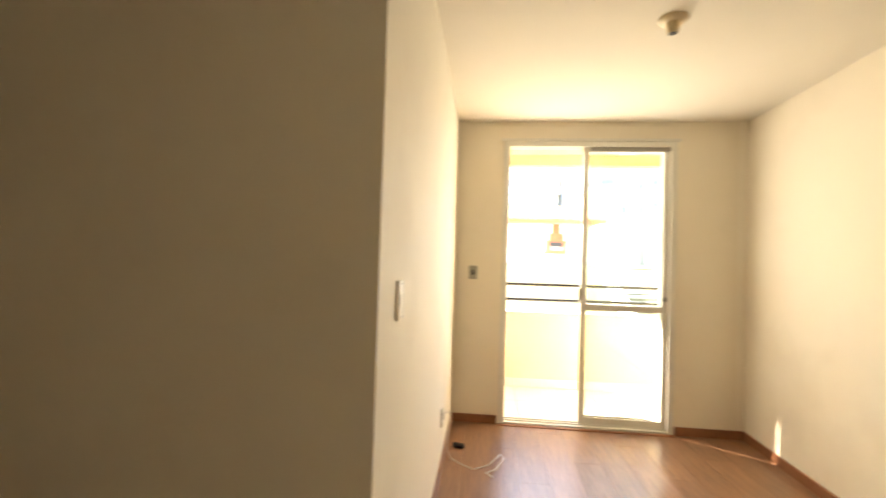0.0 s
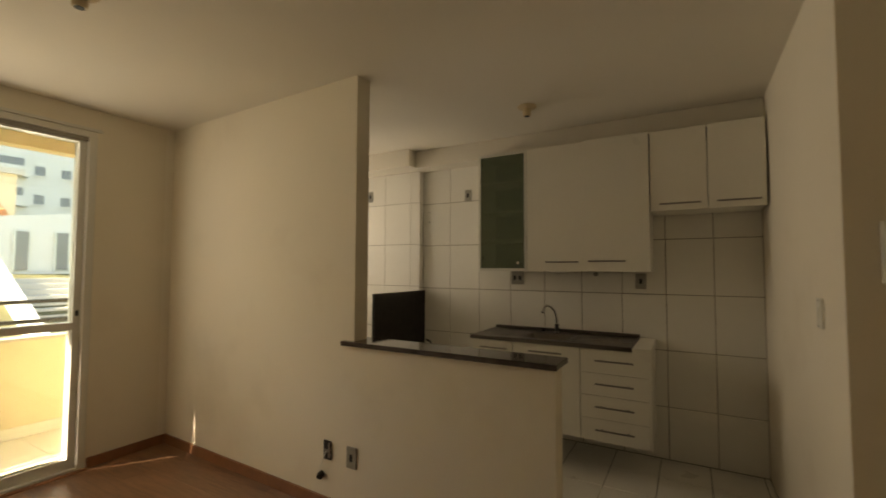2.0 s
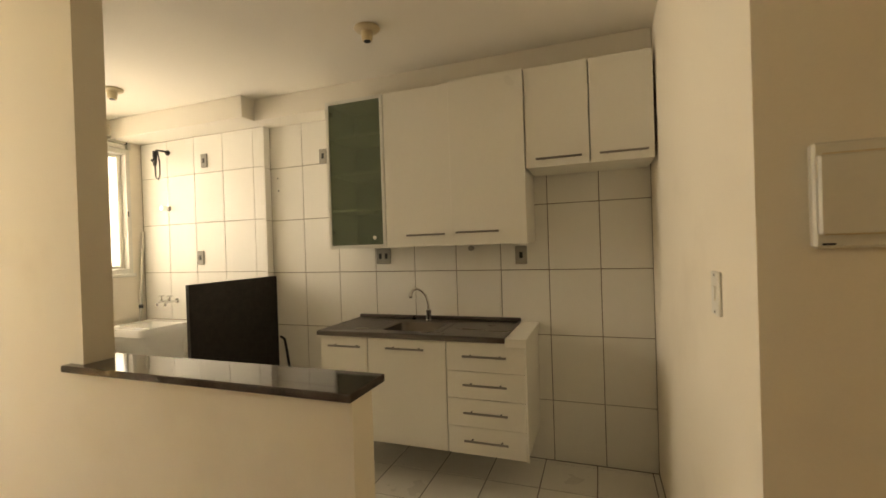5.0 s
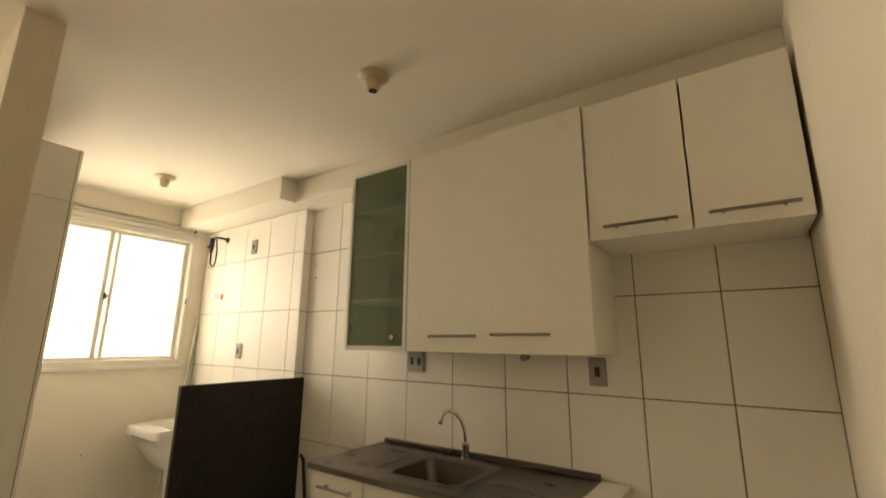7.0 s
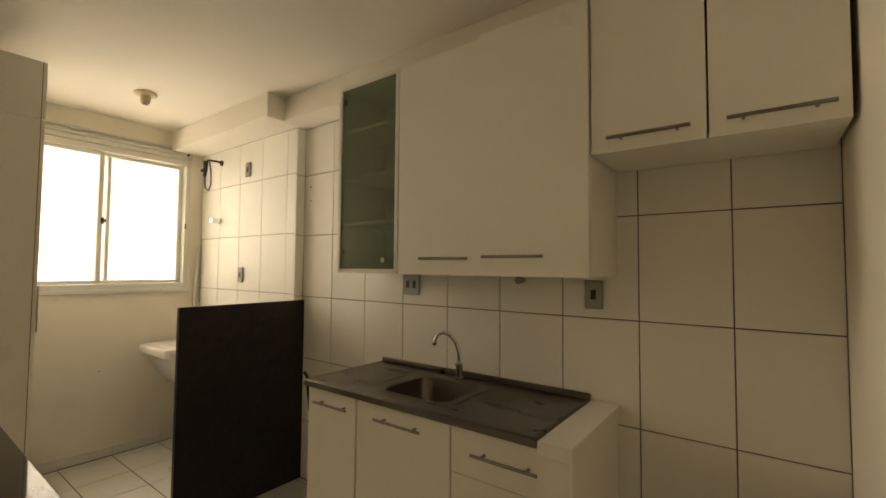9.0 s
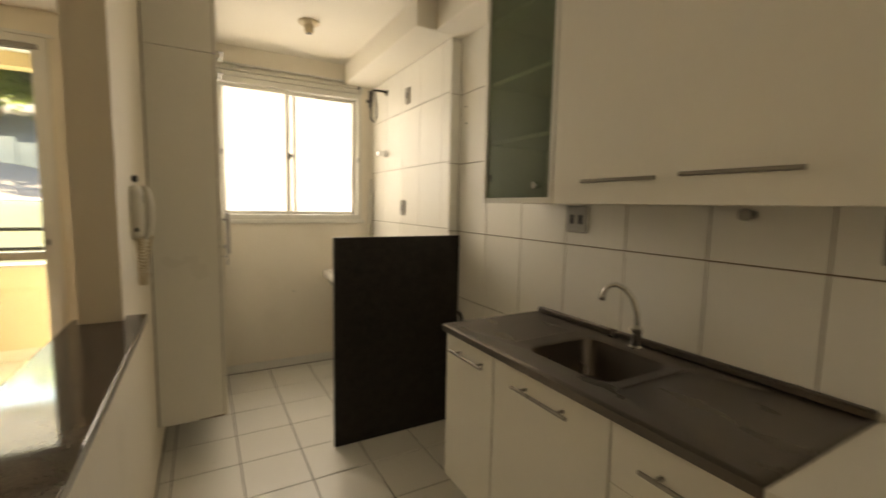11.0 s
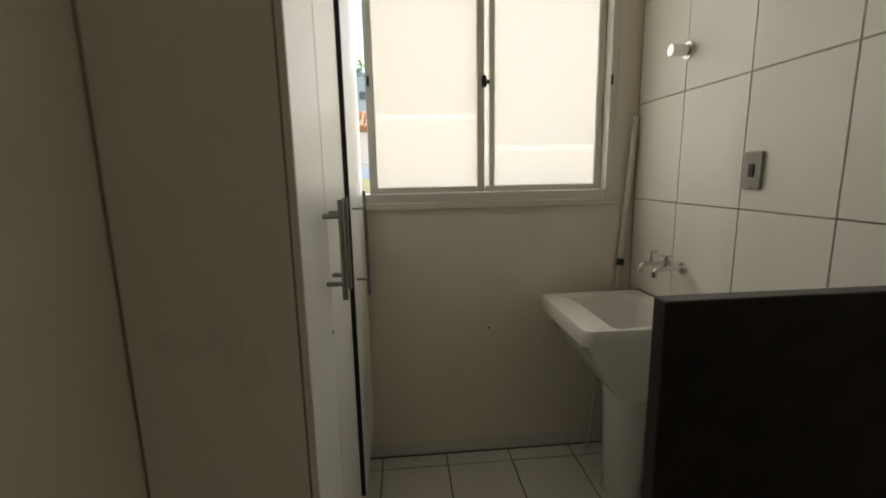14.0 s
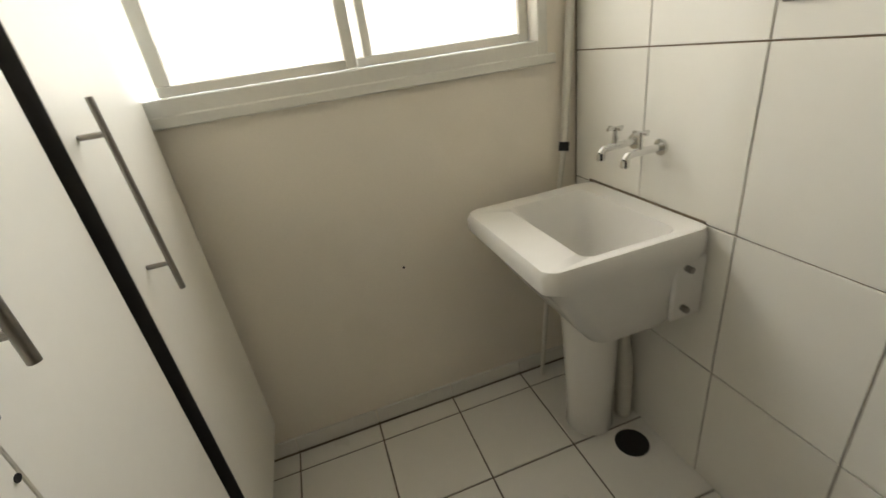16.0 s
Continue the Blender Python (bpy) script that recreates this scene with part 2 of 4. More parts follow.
def rounded_rect(x0, x1, y0, y1, z, r, n=5):
    out = []
    for cx, cy, a0 in ((x1 - r, y1 - r, 0), (x0 + r, y1 - r, 90), (x0 + r, y0 + r, 180), (x1 - r, y0 + r, 270)):
        for k in range(n + 1):
            a = radians(a0 + 90 * k / n)
            out.append((cx + r * math.cos(a), cy + r * math.sin(a), z))
    return out


def thing(name, at, label, category, group="", kind=""):
    ob = new(name)
    ob.location = at
    ob.empty_display_size = 0.1
    return tagged(ob, label, category, group, kind)


def root_of(ob):
    p = Vector((0, 0, 0))
    while ob:
        p = p + ob.location
        ob = ob.parent
    return p


def part(name, bm, mat, parent=None, label="", smooth=False):
    if parent:
        bmesh.ops.translate(bm, verts=bm.verts, vec=-root_of(parent))
    ob = new(name, mesh_of(bm, name, mat, smooth))
    ob.parent = parent
    if label:
        ob["label"] = label
    return ob


def solid(name, bm, mat, label, category, kind="structure", smooth=False, group=""):
    return tagged(part(name, bm, mat, None, "", smooth), label, category, group, kind)


# ---- the flat: plan ----
CH = 2.575                        # ceiling
XW, XE = 0.80, 4.885              # living room west wall, kitchen tiled wall
XL = 4.817                        # laundry tiled wall, which stands proud
PX0, PX1, PY = 3.098, 3.212, 2.866  # wall between living room and kitchen, and where it stops
YN = 4.93                         # wall with balcony door and laundry window
YK = 0.72                         # kitchen end wall
YD = 0.270                        # wall with the entrance door
YC = 2.25                         # where the passage turns off
BX0, BX1, BZ = 1.215, 2.597, 2.41 # balcony door opening
WX0, WX1, WZ0, WZ1 = 3.47, 4.70, 1.235, 2.44

solid("floor", boxes((-2.2, PX1 - 0.02, YD - 0.3, YN + 0.12, -0.12, -0.012)), WOODTRIM, "screed bed under brown laminate planks", "floor")
kfloor = solid("floor_kitchen", boxes((PX1 - 0.02, XE + 0.15, YD - 0.3, YN + 0.12, -0.12, -0.004)), GROUT2, "white tiled kitchen floor with dark grout", "floor")
solid("ceiling", boxes((-2.2, XE + 0.15, YD - 0.3, YN + 0.15, CH, CH + 0.15)), CEIL, "cream painted plaster ceiling", "ceiling")
solid("wall_west", boxes((XW - 0.12, XW, YC, YN, 0, CH)), PAINT, "cream painted wall beside the balcony door", "wall")
solid("wall_passage", boxes((-2.2, XW - 0.12, YC, YC + 0.12, 0, CH)), PAINT, "cream painted passage wall", "wall")
solid("wall_passage_end", boxes((-2.3, -2.2, YD, YC + 0.12, 0, CH)), PAINT, "cream painted wall closing the passage", "wall")
solid("wall_north", boxes((XW - 0.12, BX0, YN, YN + 0.14, 0, CH), (BX0, BX1, YN, YN + 0.14, BZ, CH), (BX1, PX0, YN, YN + 0.14, 0, CH)), PAINT, "cream painted wall round the balcony door", "wall")
solid("wall_laundry_north", boxes((PX0, WX0, YN, YN + 0.14, 0, CH), (WX1, XE + 0.15, YN, YN + 0.14, 0, CH), (WX0, WX1, YN, YN + 0.14, 0, WZ0), (WX0, WX1, YN, YN + 0.14, WZ1, CH)), PAINT_COOL, "off-white painted wall round the laundry window", "wall")
def skew(bm):
    """The living room face of the divider runs a little off square towards the balcony."""
    for v in bm.verts:
        if v.co.x < PX0 + 0.05 and v.co.y > PY:
            v.co.x += 0.065 * (v.co.y - PY) / (YN - PY)
    return bm


solid("wall_divider", skew(boxes((PX0, PX1, PY, YN, 0, CH), (PX0, PX1, 1.70, PY, 0, 0.972))), PAINT, "cream painted wall that drops to a breakfast bar", "wall")
kwall = solid("wall_east", boxes((XE - 0.006, XE + 0.15, YD, 3.53, 0, CH)), GROUT, "kitchen wall bedded for white tiles", "wall")
solid("wall_east_plaster", boxes((XE, XE + 0.004, YK, 3.53, 2.44, CH)), PAINT, "painted strip above the tiles", "wall")
lwall = solid("wall_laundry", boxes((XL - 0.006, XE + 0.15, 3.53, YN, 0, CH)), GROUT, "laundry wall bedded for white tiles", "wall")
solid("wall_kitchen_south", boxes((3.09, XE - 0.006, YD, YK, 0, CH)), PAINT, "cream painted wall at the end of the kitchen", "wall")
DX0, DX1 = 2.19, 3.03
solid("wall_south", boxes((-2.2, DX0, YD - 0.14, YD, 0, CH), (DX1, 3.09, YD - 0.14, YD, 0, CH), (DX0, DX1, YD - 0.14, YD, 2.10, CH)), PAINT, "cream painted wall round the entrance door", "wall")
# unseen closure behind the entrance door, added to keep outside light from leaking in
solid("wall_light_stop", boxes((-2.2, XE + 0.15, YD - 0.75, YD - 0.6, 0, CH), (-2.3, -2.2, YD - 0.75, YD, 0, CH)), PAINT, "unseen wall added to stop light leaking round the entrance door", "wall")
solid("floor_light_stop", boxes((-2.2, XE + 0.15, YD - 0.75, YD - 0.3, -0.12, -0.012)), GROUT2, "unseen floor added to stop light leaking round the entrance door", "floor")
solid("ceiling_light_stop", boxes((-2.2, XE + 0.15, YD - 0.75, YD - 0.3, CH, CH + 0.15)), CEIL, "unseen ceiling added to stop light leaking round the entrance door", "ceiling")
solid("beam_laundry", boxes((4.552, XL - 0.007, 3.488, YN, 2.41, CH), bevel=0.004), CEIL, "painted beam above the laundry tiles", "beam")
solid("beam_corner", boxes((XL - 0.0065, XE - 0.007, 3.4885, 3.528, 2.4105, CH)), CEIL, "painted beam end above the wall corner", "beam")
solid("beam_kitchen", boxes((4.675, XE - 0.007, YK, 3.488, 2.41, CH), bevel=0.004), CEIL, "painted beam above the kitchen tiles", "beam")


# ---- skirtings ----
def skirting(name, *runs):
    return solid(name, boxes(*runs, bevel=0.003), WOODTRIM, "reddish-brown wooden skirting board", "baseboard")


skirting("baseboard_north", (XW + 0.014, BX0 - 0.03, YN - 0.014, YN, -0.012, 0.07), (BX1 + 0.03, PX0 + 0.045, YN - 0.014, YN, -0.012, 0.07))
solid("baseboard_east", skew(boxes((PX0 - 0.014, PX0, 1.70, PY, -0.012, 0.07), (PX0 - 0.014, PX0, PY, YN, -0.012, 0.07))), WOODTRIM, "reddish-brown wooden skirting board", "baseboard")
skirting("baseboard_west", (XW, XW + 0.014, YC, YN, -0.012, 0.07))
skirting("baseboard_south", (-2.2, DX0 - 0.06, YD, YD + 0.014, -0.012, 0.07))

# ---- balcony door ----
door = thing("balcony_door", (1.9, YN, 0), "white aluminium sliding balcony door, half open", "door", kind="structure")
f = 0.045
part("frame", boxes((BX0 - 0.02, BX0 + 0.03, YN - 0.012, YN + 0.11, 0, BZ), (BX1 - 0.03, BX1 + 0.02, YN - 0.012, YN + 0.11, 0, BZ), (BX0 + 0.03, BX1 - 0.03, YN - 0.012, YN + 0.11, BZ - 0.045, BZ), bevel=0.003), ALU, door)
part("sill_track", boxes((BX0 + 0.03, BX1 - 0.03, YN - 0.012, YN + 0.11, -0.008, 0.022), (BX0 + 0.03, BX1 - 0.03, YN + 0.02, YN + 0.026, 0.022, 0.034), (BX0 + 0.03, BX1 - 0.03, YN + 0.07, YN + 0.076, 0.022, 0.034)), ALU, door)
# the door track's shadow on the floor, laid as a dark strip
part("track_shadow_strip", boxes((BX0 - 0.02, BX1 + 0.02, YN - 0.05, YN - 0.0125, -0.011, 0.008), bevel=0.003), WOODTRIM, door, "dark brown strip standing for the door track's shadow")
part("head_track", boxes((1.92, BX1 - 0.03, YN + 0.004, YN + 0.014, BZ - 0.075, BZ - 0.045)), NICKEL, door)
part("architrave_line", boxes((BX0 - 0.045, BX1 + 0.045, YN - 0.018, YN - 0.002, BZ + 0.001, BZ + 0.022)), ALU, door)


def sash(x0, x1, y, name, mid):
    s = part(name, boxes((x0, x0 + f, y, y + 0.028, 0.034, BZ - 0.045), (x1 - f, x1, y, y + 0.028, 0.034, BZ - 0.045), (x0 + f, x1 - f, y, y + 0.028, 0.034, 0.09), (x0 + f, x1 - f, y, y + 0.028, BZ - 0.085, BZ - 0.045), bevel=0.002), ALU, door)
    if mid:
        part("mid_rail", boxes((x0 + f, x1 - f, y - 0.004, y + 0.03, 0.985, 1.035), bevel=0.002), ALU, s)
    g = part("pane", boxes((x0 + f, x1 - f, y + 0.011, y + 0.016, 0.09, BZ - 0.085)), CLEAR, s)
    g.visible_shadow = False
    return s


right = sash(1.865, BX1 - 0.03, YN + 0.022, "sash", True)
sash(1.88, BX1 - 0.03, YN + 0.072, "outer_sash", True)
part("latch", boxes((1.846, 1.866, YN + 0.008, YN + 0.024, 1.07, 1.17), bevel=0.006), DARK, right)
part("latch_far", boxes((2.535, 2.553, YN + 0.010, YN + 0.022, 1.08, 1.12), bevel=0.004), DARK, right)

# ---- balcony ----
BY = 6.09
bfloor = solid("balcony_floor", boxes((0.55, 3.3, YN + 0.14, BY + 0.12, -0.2, -0.016)), GROUT2, "pale tiled balcony floor", "floor")
solid("balcony_parapet", boxes((0.69, 3.3, BY, BY + 0.12, -0.02, 0.80), bevel=0.004), YELLOW, "yellow rendered balcony parapet", "parapet")
solid("parapet_coping", boxes((0.69, 3.3, BY - 0.012, BY + 0.14, 0.80, 0.825), bevel=0.004), CONCRETE, "pale stone coping on the parapet", "coping")
solid("balcony_wall_west", boxes((0.53, 0.69, YN + 0.14, BY + 0.14, -0.2, CH)), YELLOW, "yellow rendered balcony side wall", "wall")
# unseen; its height is added to keep direct sun off the frosted panes
solid("balcony_sun_blocker_east", boxes((3.3, 3.42, YN + 0.145, BY + 0.14, -0.2, 5.6)), YELLOW, "unseen yellow end wall raised to block sun from the laundry window", "wall")
solid("balcony_ceiling", boxes((0.53, 3.3, YN + 0.15, BY + 0.14, CH, CH + 0.15)), YELLOW, "yellow painted balcony ceiling", "ceiling")
solid("balcony_beam", boxes((0.69, 3.3, BY - 0.02, BY + 0.14, 2.46, CH)), YELLOW, "yellow rendered beam over the balcony", "beam")
solid("balcony_skirting", boxes((0.69, 3.3, BY - 0.010, BY - 0.001, -0.006, 0.085), (0.69, 0.70, YN + 0.15, BY - 0.012, -0.006, 0.085)), BALTILE, "pale tile skirting round the balcony", "baseboard")
rail = thing("balcony_rail", (2.4, BY + 0.05, 0.9), "two black horizontal bars above the parapet", "railing")
for z in (0.955, 1.125):
    b = part("bar", tube(bmesh.new(), [(0.70, BY + 0.05, z), (3.3, BY + 0.05, z)], 0.018, 12), BLACKMETAL, rail, smooth=True)
    part("sleeve", tube(bmesh.new(), [(0.705, BY + 0.05, z), (0.93, BY + 0.05, z)], 0.026, 12), BLACKMETAL, b, smooth=True)
    part("wall_flange", boxes((0.691, 0.704, BY + 0.01, BY + 0.09, z - 0.045, z + 0.045), bevel=0.004), ALU, b)

# ---- entrance door ----
ed = thing("entrance_door", (2.6, YD, 0), "cream laminate entrance door, closed", "door", kind="structure")
part("door_frame", boxes((DX1 - 0.04, DX1 + 0.055, YD - 0.02, YD + 0.014, 0, 2.16), (DX0 - 0.055, DX0 + 0.04, YD - 0.02, YD + 0.014, 0, 2.16), (DX0 + 0.04, DX1 - 0.04, YD - 0.02, YD + 0.014, 2.07, 2.16), bevel=0.004), DOORW, ed)
leaf = part("leaf", boxes((DX0 + 0.042, DX1 - 0.042, YD - 0.045, YD - 0.008, 0.008, 2.066), bevel=0.002), DOORW, ed)
for z in (0.30, 1.01, 1.86):
    part("hinge", tube(bmesh.new(), [(DX1 - 0.041, YD + 0.004, z - 0.045), (DX1 - 0.041, YD + 0.004, z + 0.045)], 0.006, 10), BLACKMETAL, leaf)

# ---- breakfast bar top ----
bar = thing("bar_top", (3.17, 2.3, 0.974), "polished dark brown granite breakfast bar top", "countertop")
top = part("slab", boxes((3.066, 3.270, 1.684, 2.945, 0.974, 1.0), bevel=0.003), GRANITE, bar)


# ---- fixtures ----
def plate(name, at, normal, w, h, label, slots=1, mat=GREYPLATE, slot_mat=DARK, category="outlet"):
    """A wall plate: normal is 'x-', 'x+', 'y-' or 'y+'."""
    x, y, z = at
    t = thing(name, at, label, category)
    s = -1 if normal[1] == "-" else 1
    bm, d = bmesh.new(), 0.010

    def slab(u0, u1, z0, z1, a, b, bev):
        q = bmesh.new()
        lo, hi = sorted((s * a, s * b))
        if normal[0] == "x":
            box(q, x + lo, x + hi, y + u0, y + u1, z + z0, z + z1, bev)
        else:
            box(q, x + u0, x + u1, y + lo, y + hi, z + z0, z + z1, bev)
        return q
    part("cover", slab(-w / 2, w / 2, -h / 2, h / 2, 0.0, d, 0.003), mat, t)
    for i in range(slots):
        o = (i - (slots - 1) / 2) * w * 0.42
        part("socket", slab(o - 0.011, o + 0.011, -0.02, 0.02, d, d + 0.003, 0.001), slot_mat, t)
    for zz in (-h * 0.42, h * 0.42):
        part("screw", slab(-0.003, 0.003, zz - 0.003, zz + 0.003, d, d + 0.002, 0), NICKEL, t)
    bm.free()
    return t


plate("double_outlet", (XE - 0.012, 2.515, 1.345), "x-", 0.115, 0.115, "grey double socket plate on white tiles", 2)
plate("outlet", (XE - 0.012, 1.505, 1.33), "x-", 0.075, 0.12, "grey single socket plate on white tiles")
plate("outlet", (XE - 0.012, 3.01, 2.13), "x-", 0.07, 0.11, "grey socket plate high on white tiles")
plate("outlet", (XL - 0.012, 4.155, 2.195), "x-", 0.07, 0.115, "grey socket plate high on laundry tiles", mat=GREYPLATE)
plate("outlet", (XL - 0.012, 4.228, 1.372), "x-", 0.07, 0.115, "grey socket plate above the laundry tank", mat=GREYPLATE)
plate("switch_plate", (PX1, 3.422, 1.38), "x+", 0.075, 0.12, "grey switch plate beside the intercom", mat=GREYPLATE, category="switch")
plate("outlet", (PX0, 2.87, 0.34), "x-", 0.075, 0.12, "cream socket plate low on the wall", mat=GREYPLATE)
plate("switch_plate", (XW, 2.50, 1.255), "x+", 0.075, 0.12, "white light switch on the wall", mat=PLASTIC, slot_mat=PLASTIC, category="switch")
plate("switch_plate", (0.955, YN, 1.275), "y-", 0.07, 0.115, "grey switch beside the balcony door", 1, GREYPLATE, category="switch")
plate("switch_plate", (3.40, YK, 1.25), "y+", 0.075, 0.12, "white light switch by the kitchen entry", mat=PLASTIC, slot_mat=PLASTIC, category="switch")

hole = thing("open_junction_box", (PX0, 3.06, 0.35), "open wall box with hanging cable end", "outlet")
part("box_rim", boxes((PX0 - 0.004, PX0, 3.03, 3.09, 0.29, 0.40)), DARK, hole)
part("bracket", boxes((PX0 - 0.008, PX0 - 0.004, 3.035, 3.05, 0.30, 0.39), (PX0 - 0.008, PX0 - 0.004, 3.05, 3.085, 0.335, 0.35)), NICKEL, hole)
part("cable", tube(bmesh.new(), [(PX0 - 0.008, 3.065, 0.34), (PX0 - 0.02, 3.09, 0.27), (PX0 - 0.018, 3.11, 0.22), (PX0 - 0.01, 3.10, 0.205)], 0.003, 6), PLASTIC, hole)
part("plug", tube(bmesh.new(), [(PX0, 3.10, 0.20), (PX0 - 0.02, 3.10, 0.195), (PX0 - 0.03, 3.095, 0.19)], 0.02, 12), DARK, hole)

# telephone socket with a loose white cable on the living room floor
ws = plate("outlet", (XW, 4.02, 0.36), "x+", 0.075, 0.12, "white socket plate with cable leaving it", mat=PLASTIC)
cb = thing("loose_cable", (1.0, 4.4, 0), "loose white cable curling over the wooden floor", "cable")
pts = [(XW + 0.012, 4.02, 0.38), (XW + 0.06, 4.05, 0.385), (XW + 0.05, 4.12, 0.30), (XW + 0.03, 4.16, 0.10), (XW + 0.05, 4.22, 0.006), (XW + 0.12, 4.15, 0.006), (XW + 0.22, 4.08, 0.006), (XW + 0.32, 4.16, 0.006), (XW + 0.40, 4.30, 0.02), (XW + 0.42, 4.22, 0.03), (XW + 0.36, 4.10, 0.006), (XW + 0.30, 4.05, 0.006), (XW + 0.34, 4.00, 0.006)]
part("cable", tube(bmesh.new(), pts, 0.0035, 6), PLASTIC, cb, smooth=True)
part("plug", tube(bmesh.new(), [(XW + 0.06, 4.42, 0.016), (XW + 0.14, 4.40, 0.016)], 0.018, 8), DARK, cb)

pan = thing("fuse_panel", (3.09, 0.455, 1.48), "cream plastic fuse panel cover on the wall", "fuse box")
pb = part("backplate", boxes((3.066, 3.09, 0.298, 0.632, 1.375, 1.58), bevel=0.005), PLASTIC, pan)
part("cover", boxes((3.056, 3.066, 0.306, 0.626, 1.40, 1.555), bevel=0.004), PLASTIC, pan)
part("groove", boxes((3.054, 3.0555, 0.31, 0.62, 1.554, 1.557), (3.054, 3.0555, 0.31, 0.62, 1.400, 1.403)), LAMPPLASTIC, pan)
part("badge", boxes((3.062, 3.0655, 0.60, 0.62, 1.381, 1.385)), DARK, pan)
jb = thing("unfinished_bell_box", (3.09, 0.446, 2.125), "rough grey mortar patch of an unfinished bell box", "junction box")
part("mortar", boxes((3.080, 3.09, 0.39, 0.50, 2.09, 2.155), bevel=0.004), CEMENT, jb)
part("recess", boxes((3.077, 3.080, 0.42, 0.47, 2.11, 2.135)), DARK, jb)


def ceiling_lamp(x, y, label):
    t = thing("ceiling_lamp_holder", (x, y, CH), label, "lamp holder", "ceiling lamp holders")
    part("rose", lathe(bmesh.new(), (x, y, CH), [(0.066, 0), (0.068, -0.006), (0.060, -0.014), (0.040, -0.018), (0.034, -0.02)], 32), LAMPPLASTIC, t, smooth=True)
    part("socket", lathe(bmesh.new(), (x, y, CH), [(0.030, -0.018), (0.031, -0.03), (0.027, -0.065), (0.024, -0.07)], 28), LAMPPLASTIC, t, smooth=True)
    part("contact", lathe(bmesh.new(), (x, y, CH - 0.068), [(0.018, 0), (0.018, -0.005)], 16), DARK, t)


ceiling_lamp(1.93, 3.36, "empty cream plastic lamp holder on the living room ceiling")
ceiling_lamp(4.07, 2.15, "empty cream plastic lamp holder on the kitchen ceiling")
ceiling_lamp(4.10, 4.19, "empty cream plastic lamp holder on the laundry ceiling")


# ---- kitchen cabinets ----
def bar_handle(parent, a, b, off, r=0.006):
    """A round bar on two posts; off is the way from the front to the bar."""
    a, b, o = Vector(a), Vector(b), Vector(off)
    bm = tube(bmesh.new(), [a + o, b + o], r, 10)
    for k in (0.16, 0.84):
        p = a.lerp(b, k)
        tube(bm, [p, p + o], r * 0.85, 8)
    return part("handle", bm, NICKEL, parent, "brushed steel bar handle", smooth=True)


UX = 4.525
HO = (-0.030, 0, 0)


def carcass(t, x0, x1, y0, y1, z0, z1, th=0.016):
    for y in (y0, y1 - th):
        part("side_panel", boxes((x0, x1, y, y + th, z0, z1), bevel=0.0008), LAM, t)
    part("bottom_panel", boxes((x0, x1, y0 + th, y1 - th, z0, z0 + th)), LAM, t)
    part("top_panel", boxes((x0, x1, y0 + th, y1 - th, z1 - th, z1)), LAM, t)
    part("back_panel", boxes((x1 - 0.006, x1, y0 + th, y1 - th, z0 + th, z1 - th)), INSIDE, t)


def door_leaf(t, y0, y1, z0, z1, x=UX, name="door", tilt=0.0):
    return part(name, boxes((x - tilt, x + 0.016 - tilt, y0 + 0.0012, y1 - 0.0012, z0 + 0.0012, z1 - 0.0012), bevel=0.0015), LAM, t)


u1 = thing("wall_cabinet", (4.7, 1.86, 1.41), "white two-door laminate wall cabinet above the sink", "cabinet")
carcass(u1, UX + 0.018, XE - 0.013, 1.41, 2.308, 1.41, 2.40)
d = door_leaf(u1, 1.862, 2.308, 1.405, 2.395)
bar_handle(d, (UX, 2.152, 1.478), (UX, 1.90, 1.478), HO)
d = door_leaf(u1, 1.408, 1.862, 1.405, 2.407, tilt=0.008)
bar_handle(d, (UX - 0.008, 1.825, 1.483), (UX - 0.008, 1.567, 1.483), HO)

u2 = thing("small_wall_cabinet", (4.7, 1.06, 1.835), "white short two-door wall cabinet beside the tall wall", "cabinet")
carcass(u2, UX + 0.018, XE - 0.013, 0.735, 1.403, 1.835, 2.402)
for y0, y1, h0, h1 in ((1.057, 1.404, 1.343, 1.097), (0.735, 1.053, 1.005, 0.767)):
    d = door_leaf(u2, y0, y1, 1.832, 2.402)
    bar_handle(d, (UX, h0, 1.876), (UX, h1, 1.876), HO)

u3 = thing("glass_wall_cabinet", (4.7, 2.52, 1.41), "narrow wall cabinet with aluminium-framed satin glass door", "cabinet")
carcass(u3, UX + 0.02, XE - 0.013, 2.312, 2.742, 1.41, 2.40)
for z in (1.655, 1.90, 2.15):
    part("shelf", boxes((UX + 0.026, XE - 0.02, 2.33, 2.725, z, z + 0.016)), LAM, u3)
gd = part("glass_door", boxes((UX, UX + 0.018, 2.312, 2.334, 1.408, 2.398), (UX, UX + 0.018, 2.72, 2.742, 1.408, 2.398), (UX, UX + 0.018, 2.334, 2.72, 1.408, 1.430), (UX, UX + 0.018, 2.334, 2.72, 2.376, 2.398), bevel=0.002), ALU, u3, "white aluminium door frame")
part("pane", boxes((UX + 0.006, UX + 0.010, 2.334, 2.72, 1.43, 2.376)), SMOKED, gd, "green-grey satin glass")
part("knob", tube(tube(bmesh.new(), [(UX + 0.006, 2.378, 1.473), (UX - 0.012, 2.378, 1.473)], 0.006, 12), [(UX - 0.011, 2.378, 1.473), (UX - 0.016, 2.378, 1.473), (UX - 0.026, 2.378, 1.473), (UX - 0.030, 2.378, 1.473)], 0.013, 16), CHROME, gd, smooth=True)
for z in (1.50, 2.30):
    part("hinge_cup", boxes((UX + 0.011, UX + 0.02, 2.695, 2.718, z, z + 0.03), bevel=0.003), NICKEL, gd)

